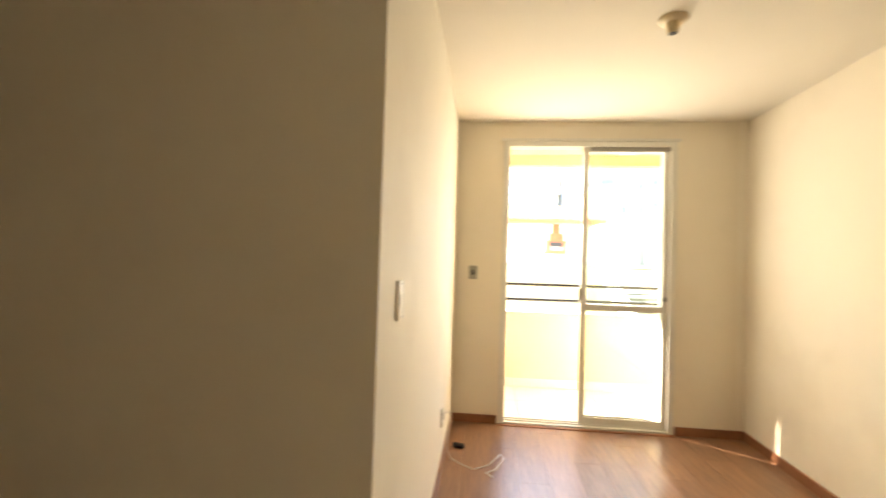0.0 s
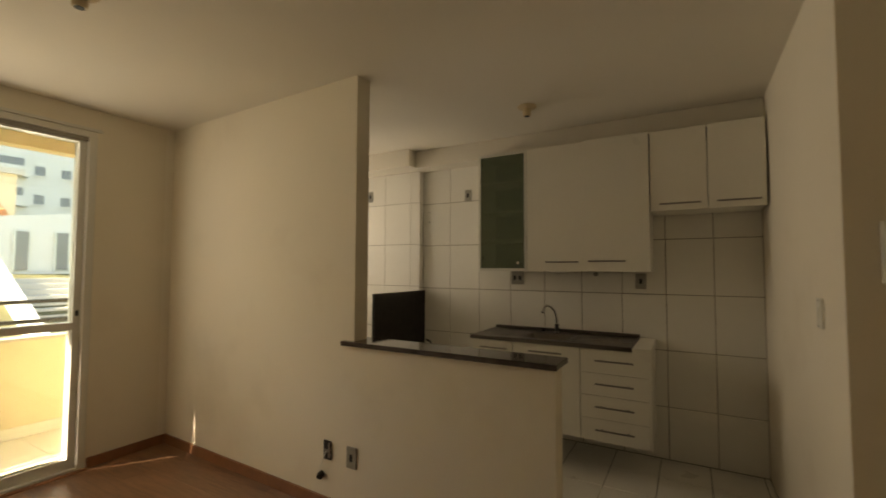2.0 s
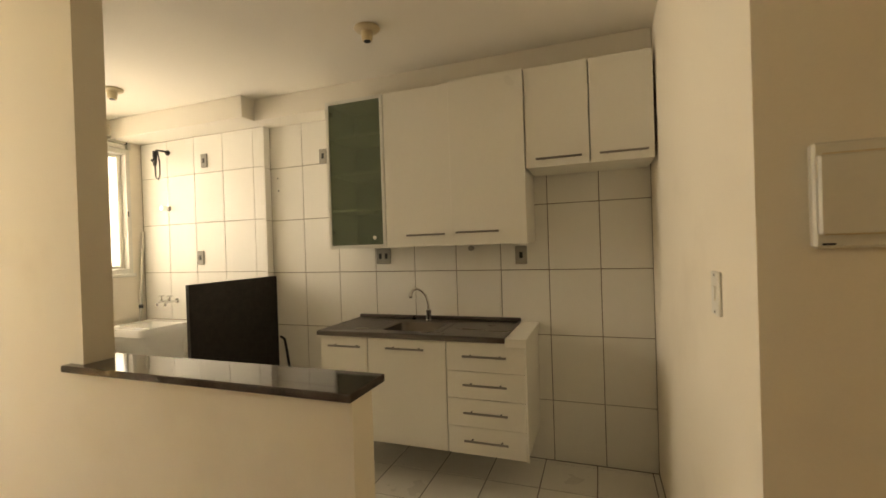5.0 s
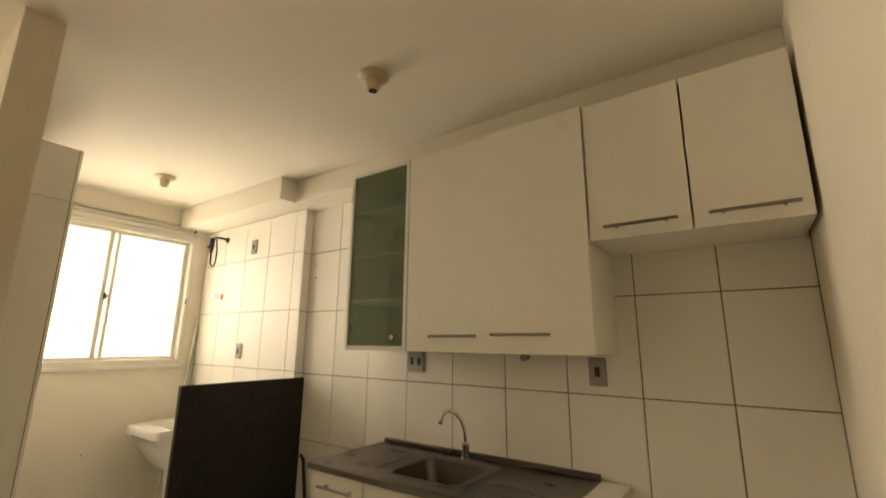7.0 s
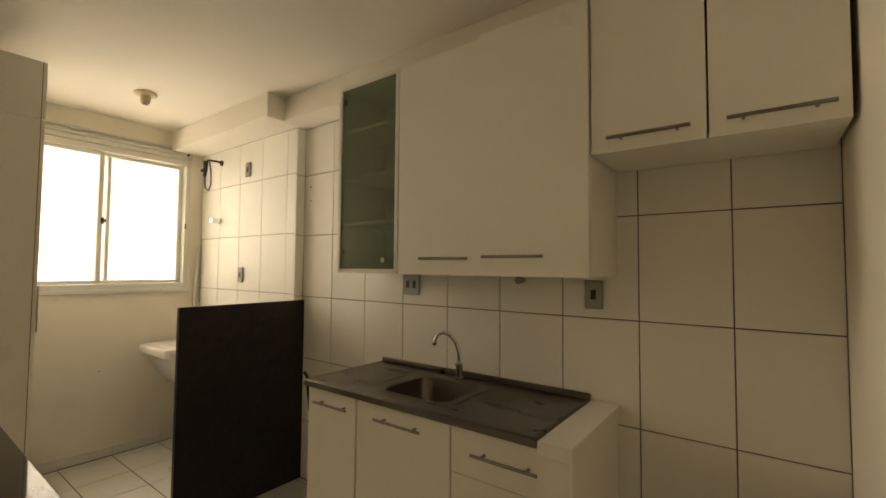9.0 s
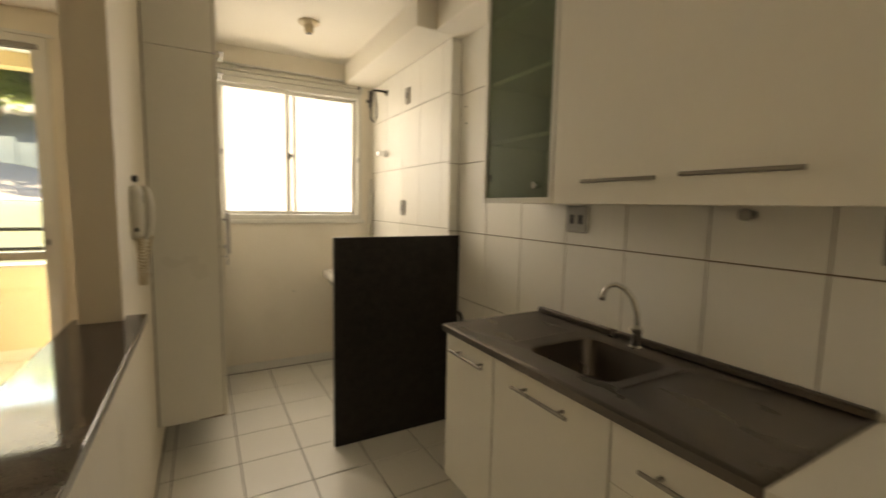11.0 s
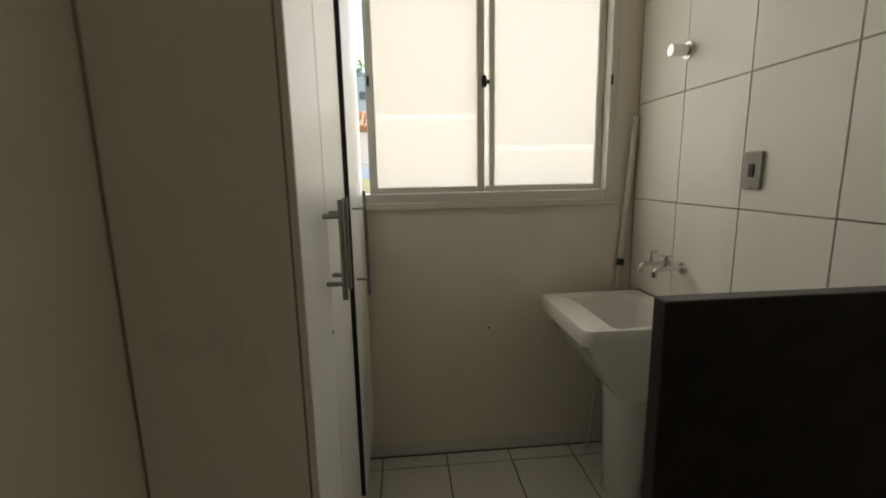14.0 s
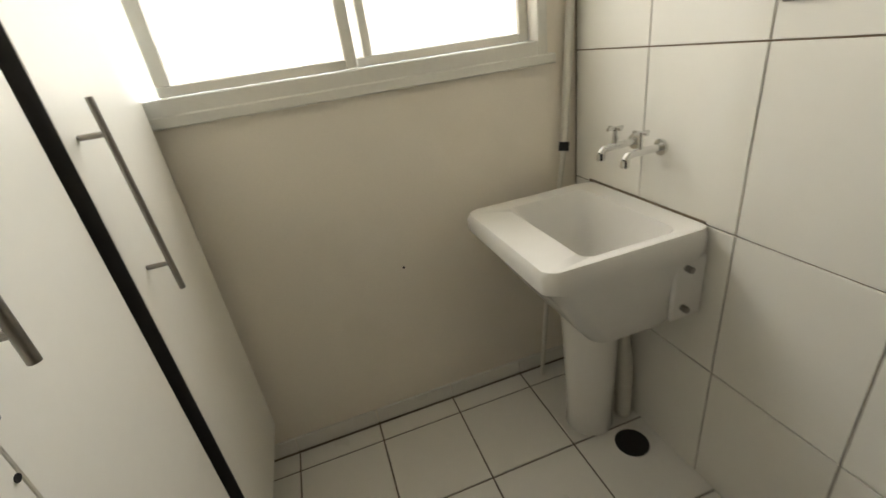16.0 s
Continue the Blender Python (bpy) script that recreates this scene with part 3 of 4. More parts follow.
FX = 4.335
base = thing("sink_cabinet", (4.6, 2.06, 0.23), "white laminate sink base cabinet hung above the floor", "cabinet")
BZ0, BZ1 = 0.235, 0.865
for y0, y1 in ((1.412, 1.430), (2.684, 2.70)):
    part("side_panel", boxes((FX + 0.018, 4.87, y0, y1, BZ0, BZ1), bevel=0.0008), LAM, base)
part("bottom_panel", boxes((FX + 0.018, 4.87, 1.43, 2.684, BZ0, BZ0 + 0.016)), LAM, base)
part("back_panel", boxes((4.86, 4.87, 1.43, 2.684, BZ0 + 0.016, BZ1)), INSIDE, base)
for y in (1.852, 2.36):
    part("divider", boxes((FX + 0.018, 4.86, y, y + 0.016, BZ0 + 0.016, BZ1 - 0.16)), INSIDE, base)
part("end_filler", boxes((FX - 0.012, 4.872, 1.402, 1.516, 0.845, 0.893), (FX - 0.012, FX + 0.004, 1.402, 1.4115, BZ0, 0.845), bevel=0.002), LAM, base, "white laminate strip closing the worktop end")
HB = (-0.030, 0, 0)
d = door_leaf(base, 2.368, 2.70, BZ0, BZ1, FX)
bar_handle(d, (FX, 2.626, 0.81), (FX, 2.402, 0.81), HB)
d = door_leaf(base, 1.862, 2.362, BZ0, BZ1, FX)
bar_handle(d, (FX, 2.228, 0.812), (FX, 1.986, 0.812), HB)
zs = [BZ1, 0.70, 0.547, 0.39, BZ0]
for k in range(4):
    d = door_leaf(base, 1.414, 1.858, zs[k + 1], zs[k], FX, "drawer_front", tilt=0.004 if k == 2 else 0.0)
    zc = zs[k + 1] + 0.55 * (zs[k] - zs[k + 1])
    bar_handle(d, (FX, 1.755, zc), (FX, 1.509, zc), HB)
part("drain_pipe", tube(bmesh.new(), [(4.60, 2.16, 0.72), (4.60, 2.16, 0.18), (4.70, 2.16, 0.10), (4.86, 2.16, 0.12)], 0.022, 12), DARK, base, smooth=True)

# steel worktop with a pressed basin
sink = thing("steel_worktop", (4.6, 2.12, 0.87), "worn stainless steel worktop with pressed sink bowl", "sink")
sx0, sx1, sy0, sy1 = 4.455, 4.775, 1.985, 2.335
bm = bmesh.new()
loops = [rounded_rect(4.322, 4.872, 1.518, 2.722, 0.868, 0.004), rounded_rect(4.320, 4.872, 1.518, 2.722, 0.893, 0.006), rounded_rect(4.330, 4.864, 1.526, 2.714, 0.898, 0.008),
         rounded_rect(4.350, 4.850, 1.545, 2.695, 0.892, 0.015), rounded_rect(sx0 - 0.012, sx1 + 0.012, sy0 - 0.012, sy1 + 0.012, 0.890, 0.06), rounded_rect(sx0, sx1, sy0, sy1, 0.882, 0.055),
         rounded_rect(sx0 + 0.012, sx1 - 0.012, sy0 + 0.012, sy1 - 0.012, 0.80, 0.05), rounded_rect(sx0 + 0.03, sx1 - 0.03, sy0 + 0.03, sy1 - 0.03, 0.752, 0.045), rounded_rect(sx0 + 0.13, sx1 - 0.13, sy0 + 0.14, sy1 - 0.14, 0.745, 0.02)]
ring_loft(bm, loops, cap_last=True)
part("top", bm, STEEL, sink, smooth=True)
part("backsplash", boxes((4.850, 4.872, 1.518, 2.722, 0.892, 0.918), bevel=0.005), STEEL, sink)
part("drain", lathe(bmesh.new(), (4.615, 2.16, 0.746), [(0.04, 0), (0.042, 0.003), (0.03, 0.004), (0.025, 0.002)], 24), CHROME, sink, smooth=True)
for y in (1.93, 2.40):
    part("drainer_rib", boxes((4.46, 4.76, y, y + 0.005, 0.8895, 0.8925)), STEEL, sink)

fa = thing("faucet", (4.815, 2.15, 0.892), "chrome swan-neck kitchen faucet", "faucet")
part("base", lathe(bmesh.new(), (4.815, 2.15, 0.890), [(0.026, 0), (0.026, 0.006), (0.018, 0.012), (0.017, 0.055), (0.02, 0.06), (0.02, 0.075), (0.010, 0.085)], 24), CHROME, fa, smooth=True)
part("spout", tube(bmesh.new(), [(4.815, 2.15, 0.97), (4.812, 2.152, 1.02), (4.802, 2.165, 1.07), (4.785, 2.19, 1.105), (4.765, 2.215, 1.118), (4.748, 2.235, 1.108), (4.74, 2.245, 1.085), (4.738, 2.248, 1.065)], 0.0095, 12), CHROME, fa, smooth=True)
part("nozzle", lathe(bmesh.new(), (4.738, 2.248, 1.055), [(0.011, 0), (0.0125, 0.004), (0.0125, 0.02), (0.010, 0.022)], 16), CHROME, fa, smooth=True)
part("lever", tube(bmesh.new(), [(4.80, 2.15, 0.958), (4.775, 2.14, 0.965), (4.755, 2.135, 0.975)], 0.006, 8, 0.004), CHROME, fa, smooth=True)

gas = thing("gas_tap_stub", (XE - 0.03, 1.835, 1.384), "small metal gas tap stub below the cabinets", "valve")
part("stub", tube(bmesh.new(), [(XE - 0.012, 1.835, 1.384), (XE - 0.045, 1.835, 1.384)], 0.013, 12), NICKEL, gas)
part("knob", tube(bmesh.new(), [(XE - 0.045, 1.835, 1.384), (XE - 0.06, 1.835, 1.384)], 0.018, 12), GREYPLATE, gas)

# ---- granite divider slab ----
solid("divider_slab", boxes((4.072, XE - 0.012, 3.498, 3.528, 0, 1.207), bevel=0.002), GRANITE_ROUGH, "dark granite slab dividing kitchen from laundry", "divider", kind="")
hose = thing("black_hose", (4.86, 3.4, 0), "black flexible hose hanging from the tiled wall", "hose")
part("hose_tube", tube(bmesh.new(), [(4.865, 3.47, 0.715), (4.85, 3.42, 0.70), (4.845, 3.40, 0.62), (4.85, 3.385, 0.50), (4.86, 3.37, 0.40), (4.855, 3.345, 0.28), (4.85, 3.34, 0.15), (4.845, 3.32, 0.05), (4.84, 3.30, 0.012)], 0.010, 8), DARK, hose, smooth=True)

# ---- tall cabinet ----
TX, TY = 3.54, 3.77
tall = thing("broom_cupboard", (3.38, 4.1, 0.2), "tall white laminate cupboard with steel bar handles", "cabinet")
TX1 = TX - 0.018
part("side_panel", boxes((3.218, TX1, TY, TY + 0.018, 0.20, 2.15), bevel=0.001), LAM, tall)
part("top_side_panel", boxes((3.218, TX1, TY, TY + 0.018, 2.153, 2.44), bevel=0.001), LAM, tall)
part("edge_strip", boxes((TX1, TX1 + 0.0035, TY + 0.001, TY + 0.018, 0.20, 2.44)), GROUT, tall, "dark seam along the door edge")
part("wall_seam", boxes((PX1 + 0.0005, 3.2175, TY + 0.002, TY + 0.016, 0.20, 2.44)), GROUT, tall, "dark seam against the wall")
part("chipped_edge", boxes((3.40, TX1 - 0.004, TY - 0.0008, TY + 0.004, 0.1985, 0.2035), (3.46, TX1, TY - 0.0008, TY + 0.003, 0.2035, 0.2075)), GROUT, tall, "chipped swollen bottom edge")
for z0, z1 in ((0.20, 0.218), (2.14, 2.156), (2.422, 2.44)):
    part("shelf", boxes((3.214, TX1, TY + 0.02, 4.90, z0, z1)), LAM, tall)
part("back_panel", boxes((3.214, 3.225, TY + 0.02, 4.885, 0.218, 2.14)), INSIDE, tall)
for y in (4.41, 4.885):
    part("inner_side", boxes((3.226, TX1, y, y + 0.015, 0.218, 2.14)), LAM, tall)
HT = (0.042, 0, 0)


def tall_door(y0, y1, z0, z1, x=TX):
    return part("door", boxes((x - 0.016, x, y0, y1, z0, z1), bevel=0.0015), LAM, tall)


d = tall_door(TY + 0.002, 4.04, 0.20, 2.15)
bar_handle(d, (TX, 4.000, 1.085), (TX, 4.000, 1.325), HT, 0.007)
d = tall_door(4.043, 4.395, 0.20, 2.15)
bar_handle(d, (TX, 4.082, 1.09), (TX, 4.082, 1.325), HT, 0.007)
d = tall_door(4.43, 4.885, 0.20, 2.15, TX + 0.012)
bar_handle(d, (TX + 0.012, 4.507, 0.953), (TX + 0.012, 4.480, 1.328), HT, 0.006)
d = tall_door(TY + 0.002, 4.395, 2.155, 2.44)
bar_handle(d, (TX, 4.17, 2.29), (TX, 4.37, 2.29), HT)
d = tall_door(4.43, 4.885, 2.155, 2.44, TX + 0.012)
bar_handle(d, (TX + 0.012, 4.64, 2.29), (TX + 0.012, 4.84, 2.29), HT)
# shade in the door gap, painted as black boards
part("gap_shade_board", boxes((TX - 0.06, TX - 0.045, 4.396, 4.4265, 0.22, 2.14), (TX - 0.04, TX + 0.0115, 4.4265, 4.4295, 0.20, 2.15)), DARK, tall, "black boards standing for the shade between the doors")

# ---- intercom ----
ic = thing("intercom_handset", (PX1, 3.23, 1.36), "white wall intercom handset with coiled cord", "intercom")
def upright_loop(x, y0, y1, z0, z1, r):
    return [(x, p, q) for p, q, _ in rounded_rect(y0, y1, z0, z1, 0, r, 5)]


body = ring_loft(bmesh.new(), [upright_loop(PX1 + dx, 3.150 + e, 3.248 - e, 1.235 + e, 1.450 - e, r) for dx, e, r in ((0.0, 0.004, 0.03), (0.014, 0.0, 0.034), (0.026, 0.004, 0.034), (0.034, 0.014, 0.03), (0.038, 0.028, 0.02))], True, True)
part("base", body, PLASTIC, ic, "white rounded plastic wall base", smooth=True)
loops = []
for i in range(15):
    k = i / 14
    arch = 1 - (2 * k - 1) ** 2
    wide = 0.021 + 0.005 * (2 * k - 1) ** 2 - (0.008 if i in (0, 14) else 0.0)
    back, front = PX1 + 0.030 + 0.012 * arch, PX1 + 0.054 + 0.015 * arch - (0.008 if i in (0, 14) else 0.0)
    loops.append([(p, q, 1.238 + 0.212 * k) for p, q, _ in rounded_rect(back, front, 3.232 - wide, 3.232 + wide, 0, 0.010, 4)])
part("handset", ring_loft(bmesh.new(), loops, True, True), PLASTIC, ic, "white arched handset resting on its cradle", smooth=True)
part("speaker_slot", boxes(*[(PX1 + 0.037, PX1 + 0.0395, 3.180, 3.202, z, z + 0.003) for z in (1.40, 1.392, 1.384)]), DARK, ic)
part("cord_socket", boxes((PX1 + 0.012, PX1 + 0.024, 3.146, 3.152, 1.272, 1.288), bevel=0.002), DARK, ic)
part("hook", boxes((PX1, PX1 + 0.016, 3.246, 3.264, 1.462, 1.490), bevel=0.006), DARK, ic, "black cable clip")
spine = [Vector(p) for p in ((PX1 + 0.025, 3.160, 1.252), (PX1 + 0.026, 3.172, 1.20), (PX1 + 0.024, 3.205, 1.13), (PX1 + 0.022, 3.225, 1.075), (PX1 + 0.022, 3.245, 1.055), (PX1 + 0.026, 3.255, 1.085), (PX1 + 0.034, 3.252, 1.14), (PX1 + 0.045, 3.245, 1.20), (PX1 + 0.058, 3.228, 1.258))]
coil = []
for i in range(330):
    q = i / 329 * (len(spine) - 1)
    k = min(int(q), len(spine) - 2)
    c = spine[k].lerp(spine[k + 1], q - k)
    tight = 0.0125 if q < 5.2 else 0.006
    a = i * (0.80 if q < 5.2 else 0.55)
    coil.append(c + Vector((math.cos(a) * tight, math.sin(a) * tight, 0)))
part("coiled_cord", tube(bmesh.new(), coil, 0.0033, 6), LAMPPLASTIC, ic, "yellowed coiled cord", smooth=True)

# ---- laundry window ----
win = thing("window_1", (4.13, YN, 1.235), "white aluminium sliding window with frosted panes, slid slightly open", "window", kind="structure")
part("window_frame", boxes((WX0, WX0 + 0.035, YN - 0.014, YN + 0.1, WZ0, 2.345), (WX1 - 0.035, WX1, YN - 0.014, YN + 0.1, WZ0, 2.345), (WX0 + 0.035, WX1 - 0.035, YN - 0.014, YN + 0.1, WZ0 + 0.001, WZ0 + 0.06), (WX0 + 0.035, WX1 - 0.035, YN - 0.014, YN + 0.1, 2.30, 2.345), bevel=0.003), ALU, win)
part("window_sill", boxes((WX0 - 0.025, WX1 + 0.025, YN - 0.022, YN - 0.001, WZ0 - 0.012, WZ0 + 0.02), bevel=0.004), ALU, win)
part("shutter_box", boxes((WX0 + 0.002, WX1 - 0.002, YN + 0.012, YN + 0.1, 2.347, 2.438), bevel=0.004), PLASTIC, win)
part("box_face", boxes((WX0 + 0.002, WX1 - 0.028, YN - 0.012, YN + 0.0115, 2.349, 2.385), bevel=0.003), ALU, win)
part("roller_rail", boxes((WX0 + 0.002, WX1 - 0.03, YN - 0.022, YN + 0.0115, 2.389, 2.413), bevel=0.006), PLASTIC, win, "cream rounded shutter rail")
part("rail_stop", boxes((WX1 - 0.027, WX1 - 0.012, YN - 0.014, YN + 0.0115, 2.392, 2.415), bevel=0.003), DARK, win)
part("box_lip", boxes((WX0 - 0.02, WX1 + 0.02, YN - 0.020, YN - 0.001, 2.432, 2.446), bevel=0.003), ALU, win)
part("side_cover", boxes((WX1 - 0.011, WX1 + 0.012, YN - 0.016, YN - 0.0005, 2.346, 2.431), bevel=0.002), ALU, win)


def wsash(x0, x1, y, inner=None):
    xi = inner or x0
    xg = x0 + (0.0 if inner else 0.040)
    s = part("sash", boxes((xi, xi + (0.026 if inner else 0.036), y, y + 0.024, 1.322, 2.272), (x1 - 0.032, x1, y, y + 0.024, 1.296, 2.30), (x0, x1 - 0.032, y, y + 0.024, 1.296, 1.322), (x0, x1 - 0.032, y, y + 0.024, 2.272, 2.30), bevel=0.002), ALU, win)
    g = part("pane", boxes((xg - 0.03, x1 - 0.032, y + 0.010, y + 0.014, 1.322, 2.272)), FROST, s, "frosted glass")
    g.visible_shadow = False
    return s


s1 = wsash(3.580, 4.10, YN + 0.012)
s2 = wsash(4.10, WX1 - 0.036, YN + 0.046, 4.128)
part("latch", boxes((4.088, 4.108, YN - 0.004, YN + 0.012, 1.75, 1.80), bevel=0.004), DARK, s1)
part("latch", boxes((4.116, 4.128, YN + 0.036, YN + 0.046, 1.77, 1.79), bevel=0.003), DARK, s2)
part("bumper", boxes((WX1 - 0.034, WX1 - 0.024, YN - 0.018, YN - 0.012, 1.755, 1.80), bevel=0.002), DARK, win)
part("bumper", boxes((3.588, 3.598, YN + 0.006, YN + 0.012, 1.755, 1.80), bevel=0.002), DARK, s1)

# ---- laundry tank ----
tank = thing("laundry_tank", (4.6, 4.58, 0), "white ceramic laundry tank on a pedestal", "laundry sink")
ty0, ty1, tz = 4.33, 4.835, 0.83
bm = bmesh.new()


def tank_loop(x0, x1, y0, y1, z, r, bow=0.0):
    out = []
    for x, y, zz in rounded_rect(x0, x1, y0, y1, z, r, 6):
        t_ = (y - (y0 + y1) / 2) / ((y1 - y0) / 2)
        k = max(0.0, (x1 - x) / (x1 - x0))
        out.append((x - bow * (1 - t_ * t_) * k ** 3, y, zz))
    return out


TXE = XL - 0.015
outer = [tank_loop(4.51, TXE - 0.03, ty0 + 0.06, ty1 - 0.06, 0.53, 0.05, 0.0), tank_loop(4.46, TXE - 0.01, ty0 + 0.03, ty1 - 0.03, 0.60, 0.05, 0.01), tank_loop(4.40, TXE, ty0 + 0.012, ty1 - 0.012, 0.70, 0.04, 0.02),
         tank_loop(4.365, TXE, ty0 + 0.004, ty1 - 0.004, 0.762, 0.035, 0.03), tank_loop(4.342, TXE, ty0, ty1, 0.775, 0.03, 0.05), tank_loop(4.338, TXE, ty0, ty1, 0.815, 0.03, 0.05), tank_loop(4.346, TXE - 0.002, ty0 + 0.008, ty1 - 0.008, 0.832, 0.028, 0.048),
         tank_loop(4.452, TXE - 0.06, ty0 + 0.045, ty1 - 0.045, 0.824, 0.04, -0.02), tank_loop(4.475, TXE - 0.068, ty0 + 0.055, ty1 - 0.055, 0.80, 0.04, -0.02), tank_loop(4.56, TXE - 0.085, ty0 + 0.09, ty1 - 0.09, 0.60, 0.05, 0.0), tank_loop(4.60, TXE - 0.12, ty0 + 0.14, ty1 - 0.14, 0.585, 0.03, 0.0)]
ring_loft(bm, outer, cap_first=True, cap_last=True)
part("basin", bm, CERAMIC, tank, smooth=True)
part("wall_bracket", boxes((4.70, TXE, ty0 + 0.006, ty0 + 0.022, 0.575, 0.76), bevel=0.006), CERAMIC, tank)
for z in (0.615, 0.735):
    part("bolt", tube(bmesh.new(), [(4.735, ty0 + 0.006, z), (4.735, ty0 - 0.012, z)], 0.009, 10), NICKEL, tank)
ped = bmesh.new()
ring_loft(ped, [[(4.635 + rx * math.cos(a), 4.585 + ry * math.sin(a), z) for a in (2 * math.pi * k / 24 for k in range(24))] for rx, ry, z in ((0.078, 0.072, 0.0), (0.085, 0.08, 0.01), (0.08, 0.075, 0.08), (0.092, 0.085, 0.40), (0.105, 0.10, 0.55))], True, True)
part("pedestal", ped, CERAMIC, tank, smooth=True)
part("waste_pipe", tube(bmesh.new(), [(4.745, 4.60, 0.50), (4.76, 4.56, 0.25), (4.755, 4.55, 0.02)], 0.027, 12), PLASTIC, tank, smooth=True)
part("sealant", boxes((TXE + 0.0005, XL - 0.0115, ty0 + 0.03, ty1, 0.80, 0.837)), GROUT, tank, "dark mouldy sealant line")
part("drain", lathe(bmesh.new(), (4.63, 4.58, 0.586), [(0.03, 0), (0.03, 0.003), (0.022, 0.004)], 20), CHROME, tank)


def wall_tap(x, y, z, label):
    t = thing("laundry_tap", (x, y, z), label, "tap", "taps over the laundry tank")
    part("flange", tube(bmesh.new(), [(XL - 0.012, y, z), (XL - 0.02, y, z)], 0.022, 16), CHROME, t)
    part("body", tube(bmesh.new(), [(XL - 0.02, y, z), (XL - 0.10, y, z), (XL - 0.122, y, z - 0.004), (XL - 0.13, y, z - 0.015)], 0.0105, 12), CHROME, t, smooth=True)
    part("stem", tube(bmesh.new(), [(XL - 0.085, y, z), (XL - 0.085, y, z + 0.045)], 0.009, 10, 0.006), CHROME, t, smooth=True)
    part("cross_handle", tube(tube(bmesh.new(), [(XL - 0.085, y - 0.025, z + 0.05), (XL - 0.085, y + 0.025, z + 0.05)], 0.005, 8), [(XL - 0.11, y, z + 0.05), (XL - 0.06, y, z + 0.05)], 0.005, 8), CHROME, t, smooth=True)
    part("nozzle", tube(bmesh.new(), [(XL - 0.13, y, z - 0.012), (XL - 0.13, y, z - 0.032)], 0.012, 12), CHROME, t)


wall_tap(XL, 4.525, 1.0, "chrome wall tap with a cross handle")
wall_tap(XL, 4.625, 1.0, "chrome wall tap with a cross handle")

sh = thing("electric_shower_arm", (XL, 4.58, 2.30), "dark pipe arm with hanging valve and hose", "pipe fitting")
part("arm", tube(bmesh.new(), [(XL - 0.012, 4.58, 2.305), (XL - 0.06, 4.57, 2.31), (XL - 0.14, 4.545, 2.30), (XL - 0.165, 4.535, 2.27)], 0.009, 10), BLACKMETAL, sh, smooth=True)
part("flange", tube(bmesh.new(), [(XL - 0.012, 4.58, 2.305), (XL - 0.022, 4.58, 2.305)], 0.024, 14), BLACKMETAL, sh)
vb = part("valve", tube(bmesh.new(), [(XL - 0.165, 4.535, 2.285), (XL - 0.168, 4.533, 2.20), (XL - 0.175, 4.53, 2.16)], 0.019, 12, 0.012), BLACKMETAL, sh, smooth=True)
part("side_knob", tube(bmesh.new(), [(XL - 0.165, 4.535, 2.22), (XL - 0.20, 4.525, 2.20)], 0.012, 10), BLACKMETAL, vb)
part("hose", tube(bmesh.new(), [(XL - 0.13, 4.55, 2.29), (XL - 0.115, 4.55, 2.20), (XL - 0.115, 4.55, 2.10), (XL - 0.135, 4.545, 2.05), (XL - 0.165, 4.535, 2.07), (XL - 0.172, 4.53, 2.16)], 0.006, 8), BLACKMETAL, sh, smooth=True)
stp = thing("chrome_stopcock", (XL, 4.59, 1.815), "chrome stopcock knob on white tiles", "valve")
part("flange", tube(bmesh.new(), [(XL - 0.012, 4.59, 1.815), (XL - 0.02, 4.59, 1.815)], 0.03, 18), CHROME, stp)
part("knob", tube(bmesh.new(), [(XL - 0.02, 4.59, 1.815), (XL - 0.045, 4.59, 1.815), (XL - 0.05, 4.59, 1.815), (XL - 0.085, 4.59, 1.815)], 0.021, 18), CHROME, stp, smooth=True)
pp = thing("white_pvc_pipe", (4.76, 4.90, 0.9), "white plastic pipe leaning in the laundry corner", "pipe")
part("pipe_tube", tube(bmesh.new(), [(4.79, 4.905, 1.62), (4.745, 4.905, 0.93)], 0.0135, 12), PLASTIC, pp, smooth=True)
part("tail", tube(bmesh.new(), [(4.745, 4.905, 0.93), (4.66, 4.885, 0.48), (4.60, 4.86, 0.015)], 0.009, 8), PLASTIC, pp, smooth=True)
part("clip", tube(bmesh.new(), [(4.748, 4.905, 0.965), (4.742, 4.90, 0.935)], 0.0175, 10), DARK, pp)
dr = thing("floor_drain", (4.705, 4.44, 0.0), "open round floor drain in the laundry tiles", "drain")
part("rim", lathe(bmesh.new(), (4.705, 4.44, 0.0), [(0.056, 0.0), (0.056, 0.003), (0.050, 0.004)], 28), DARK, dr)

for at in ((XE - 0.0125, 3.452, 1.995), (XE - 0.0125, 3.448, 1.895)):
    h = thing("screw_hole", at, "small dark screw hole in a tile", "hole", "screw holes")
    part("plug_mark", tube(bmesh.new(), [at, (at[0] - 0.0015, at[1], at[2])], 0.006, 10), DARK, h)
nail = thing("nail", (4.116, YN, 0.645), "small dark nail in the painted wall", "nail")
part("nail_head", tube(bmesh.new(), [(4.116, YN, 0.645), (4.116, YN - 0.006, 0.645)], 0.004, 8), DARK, nail)
part("door_stop", tube(bmesh.new(), [(TX, 4.035, 0.99), (TX + 0.0015, 4.035, 0.99)], 0.005, 10), DARK, tall, "dark screw hole")

# ---- outside ----
def height(x, y):
    s = min(1, max(0, (y - 8.5) / 12.0))
    z = -0.75 + 2.0 * s * s * (3 - 2 * s)
    if y > 32:
        hill = (y - 32) * 0.30 * min(1, max(0, (6 - x) / 14))
        z += min(hill, 13)
    return z


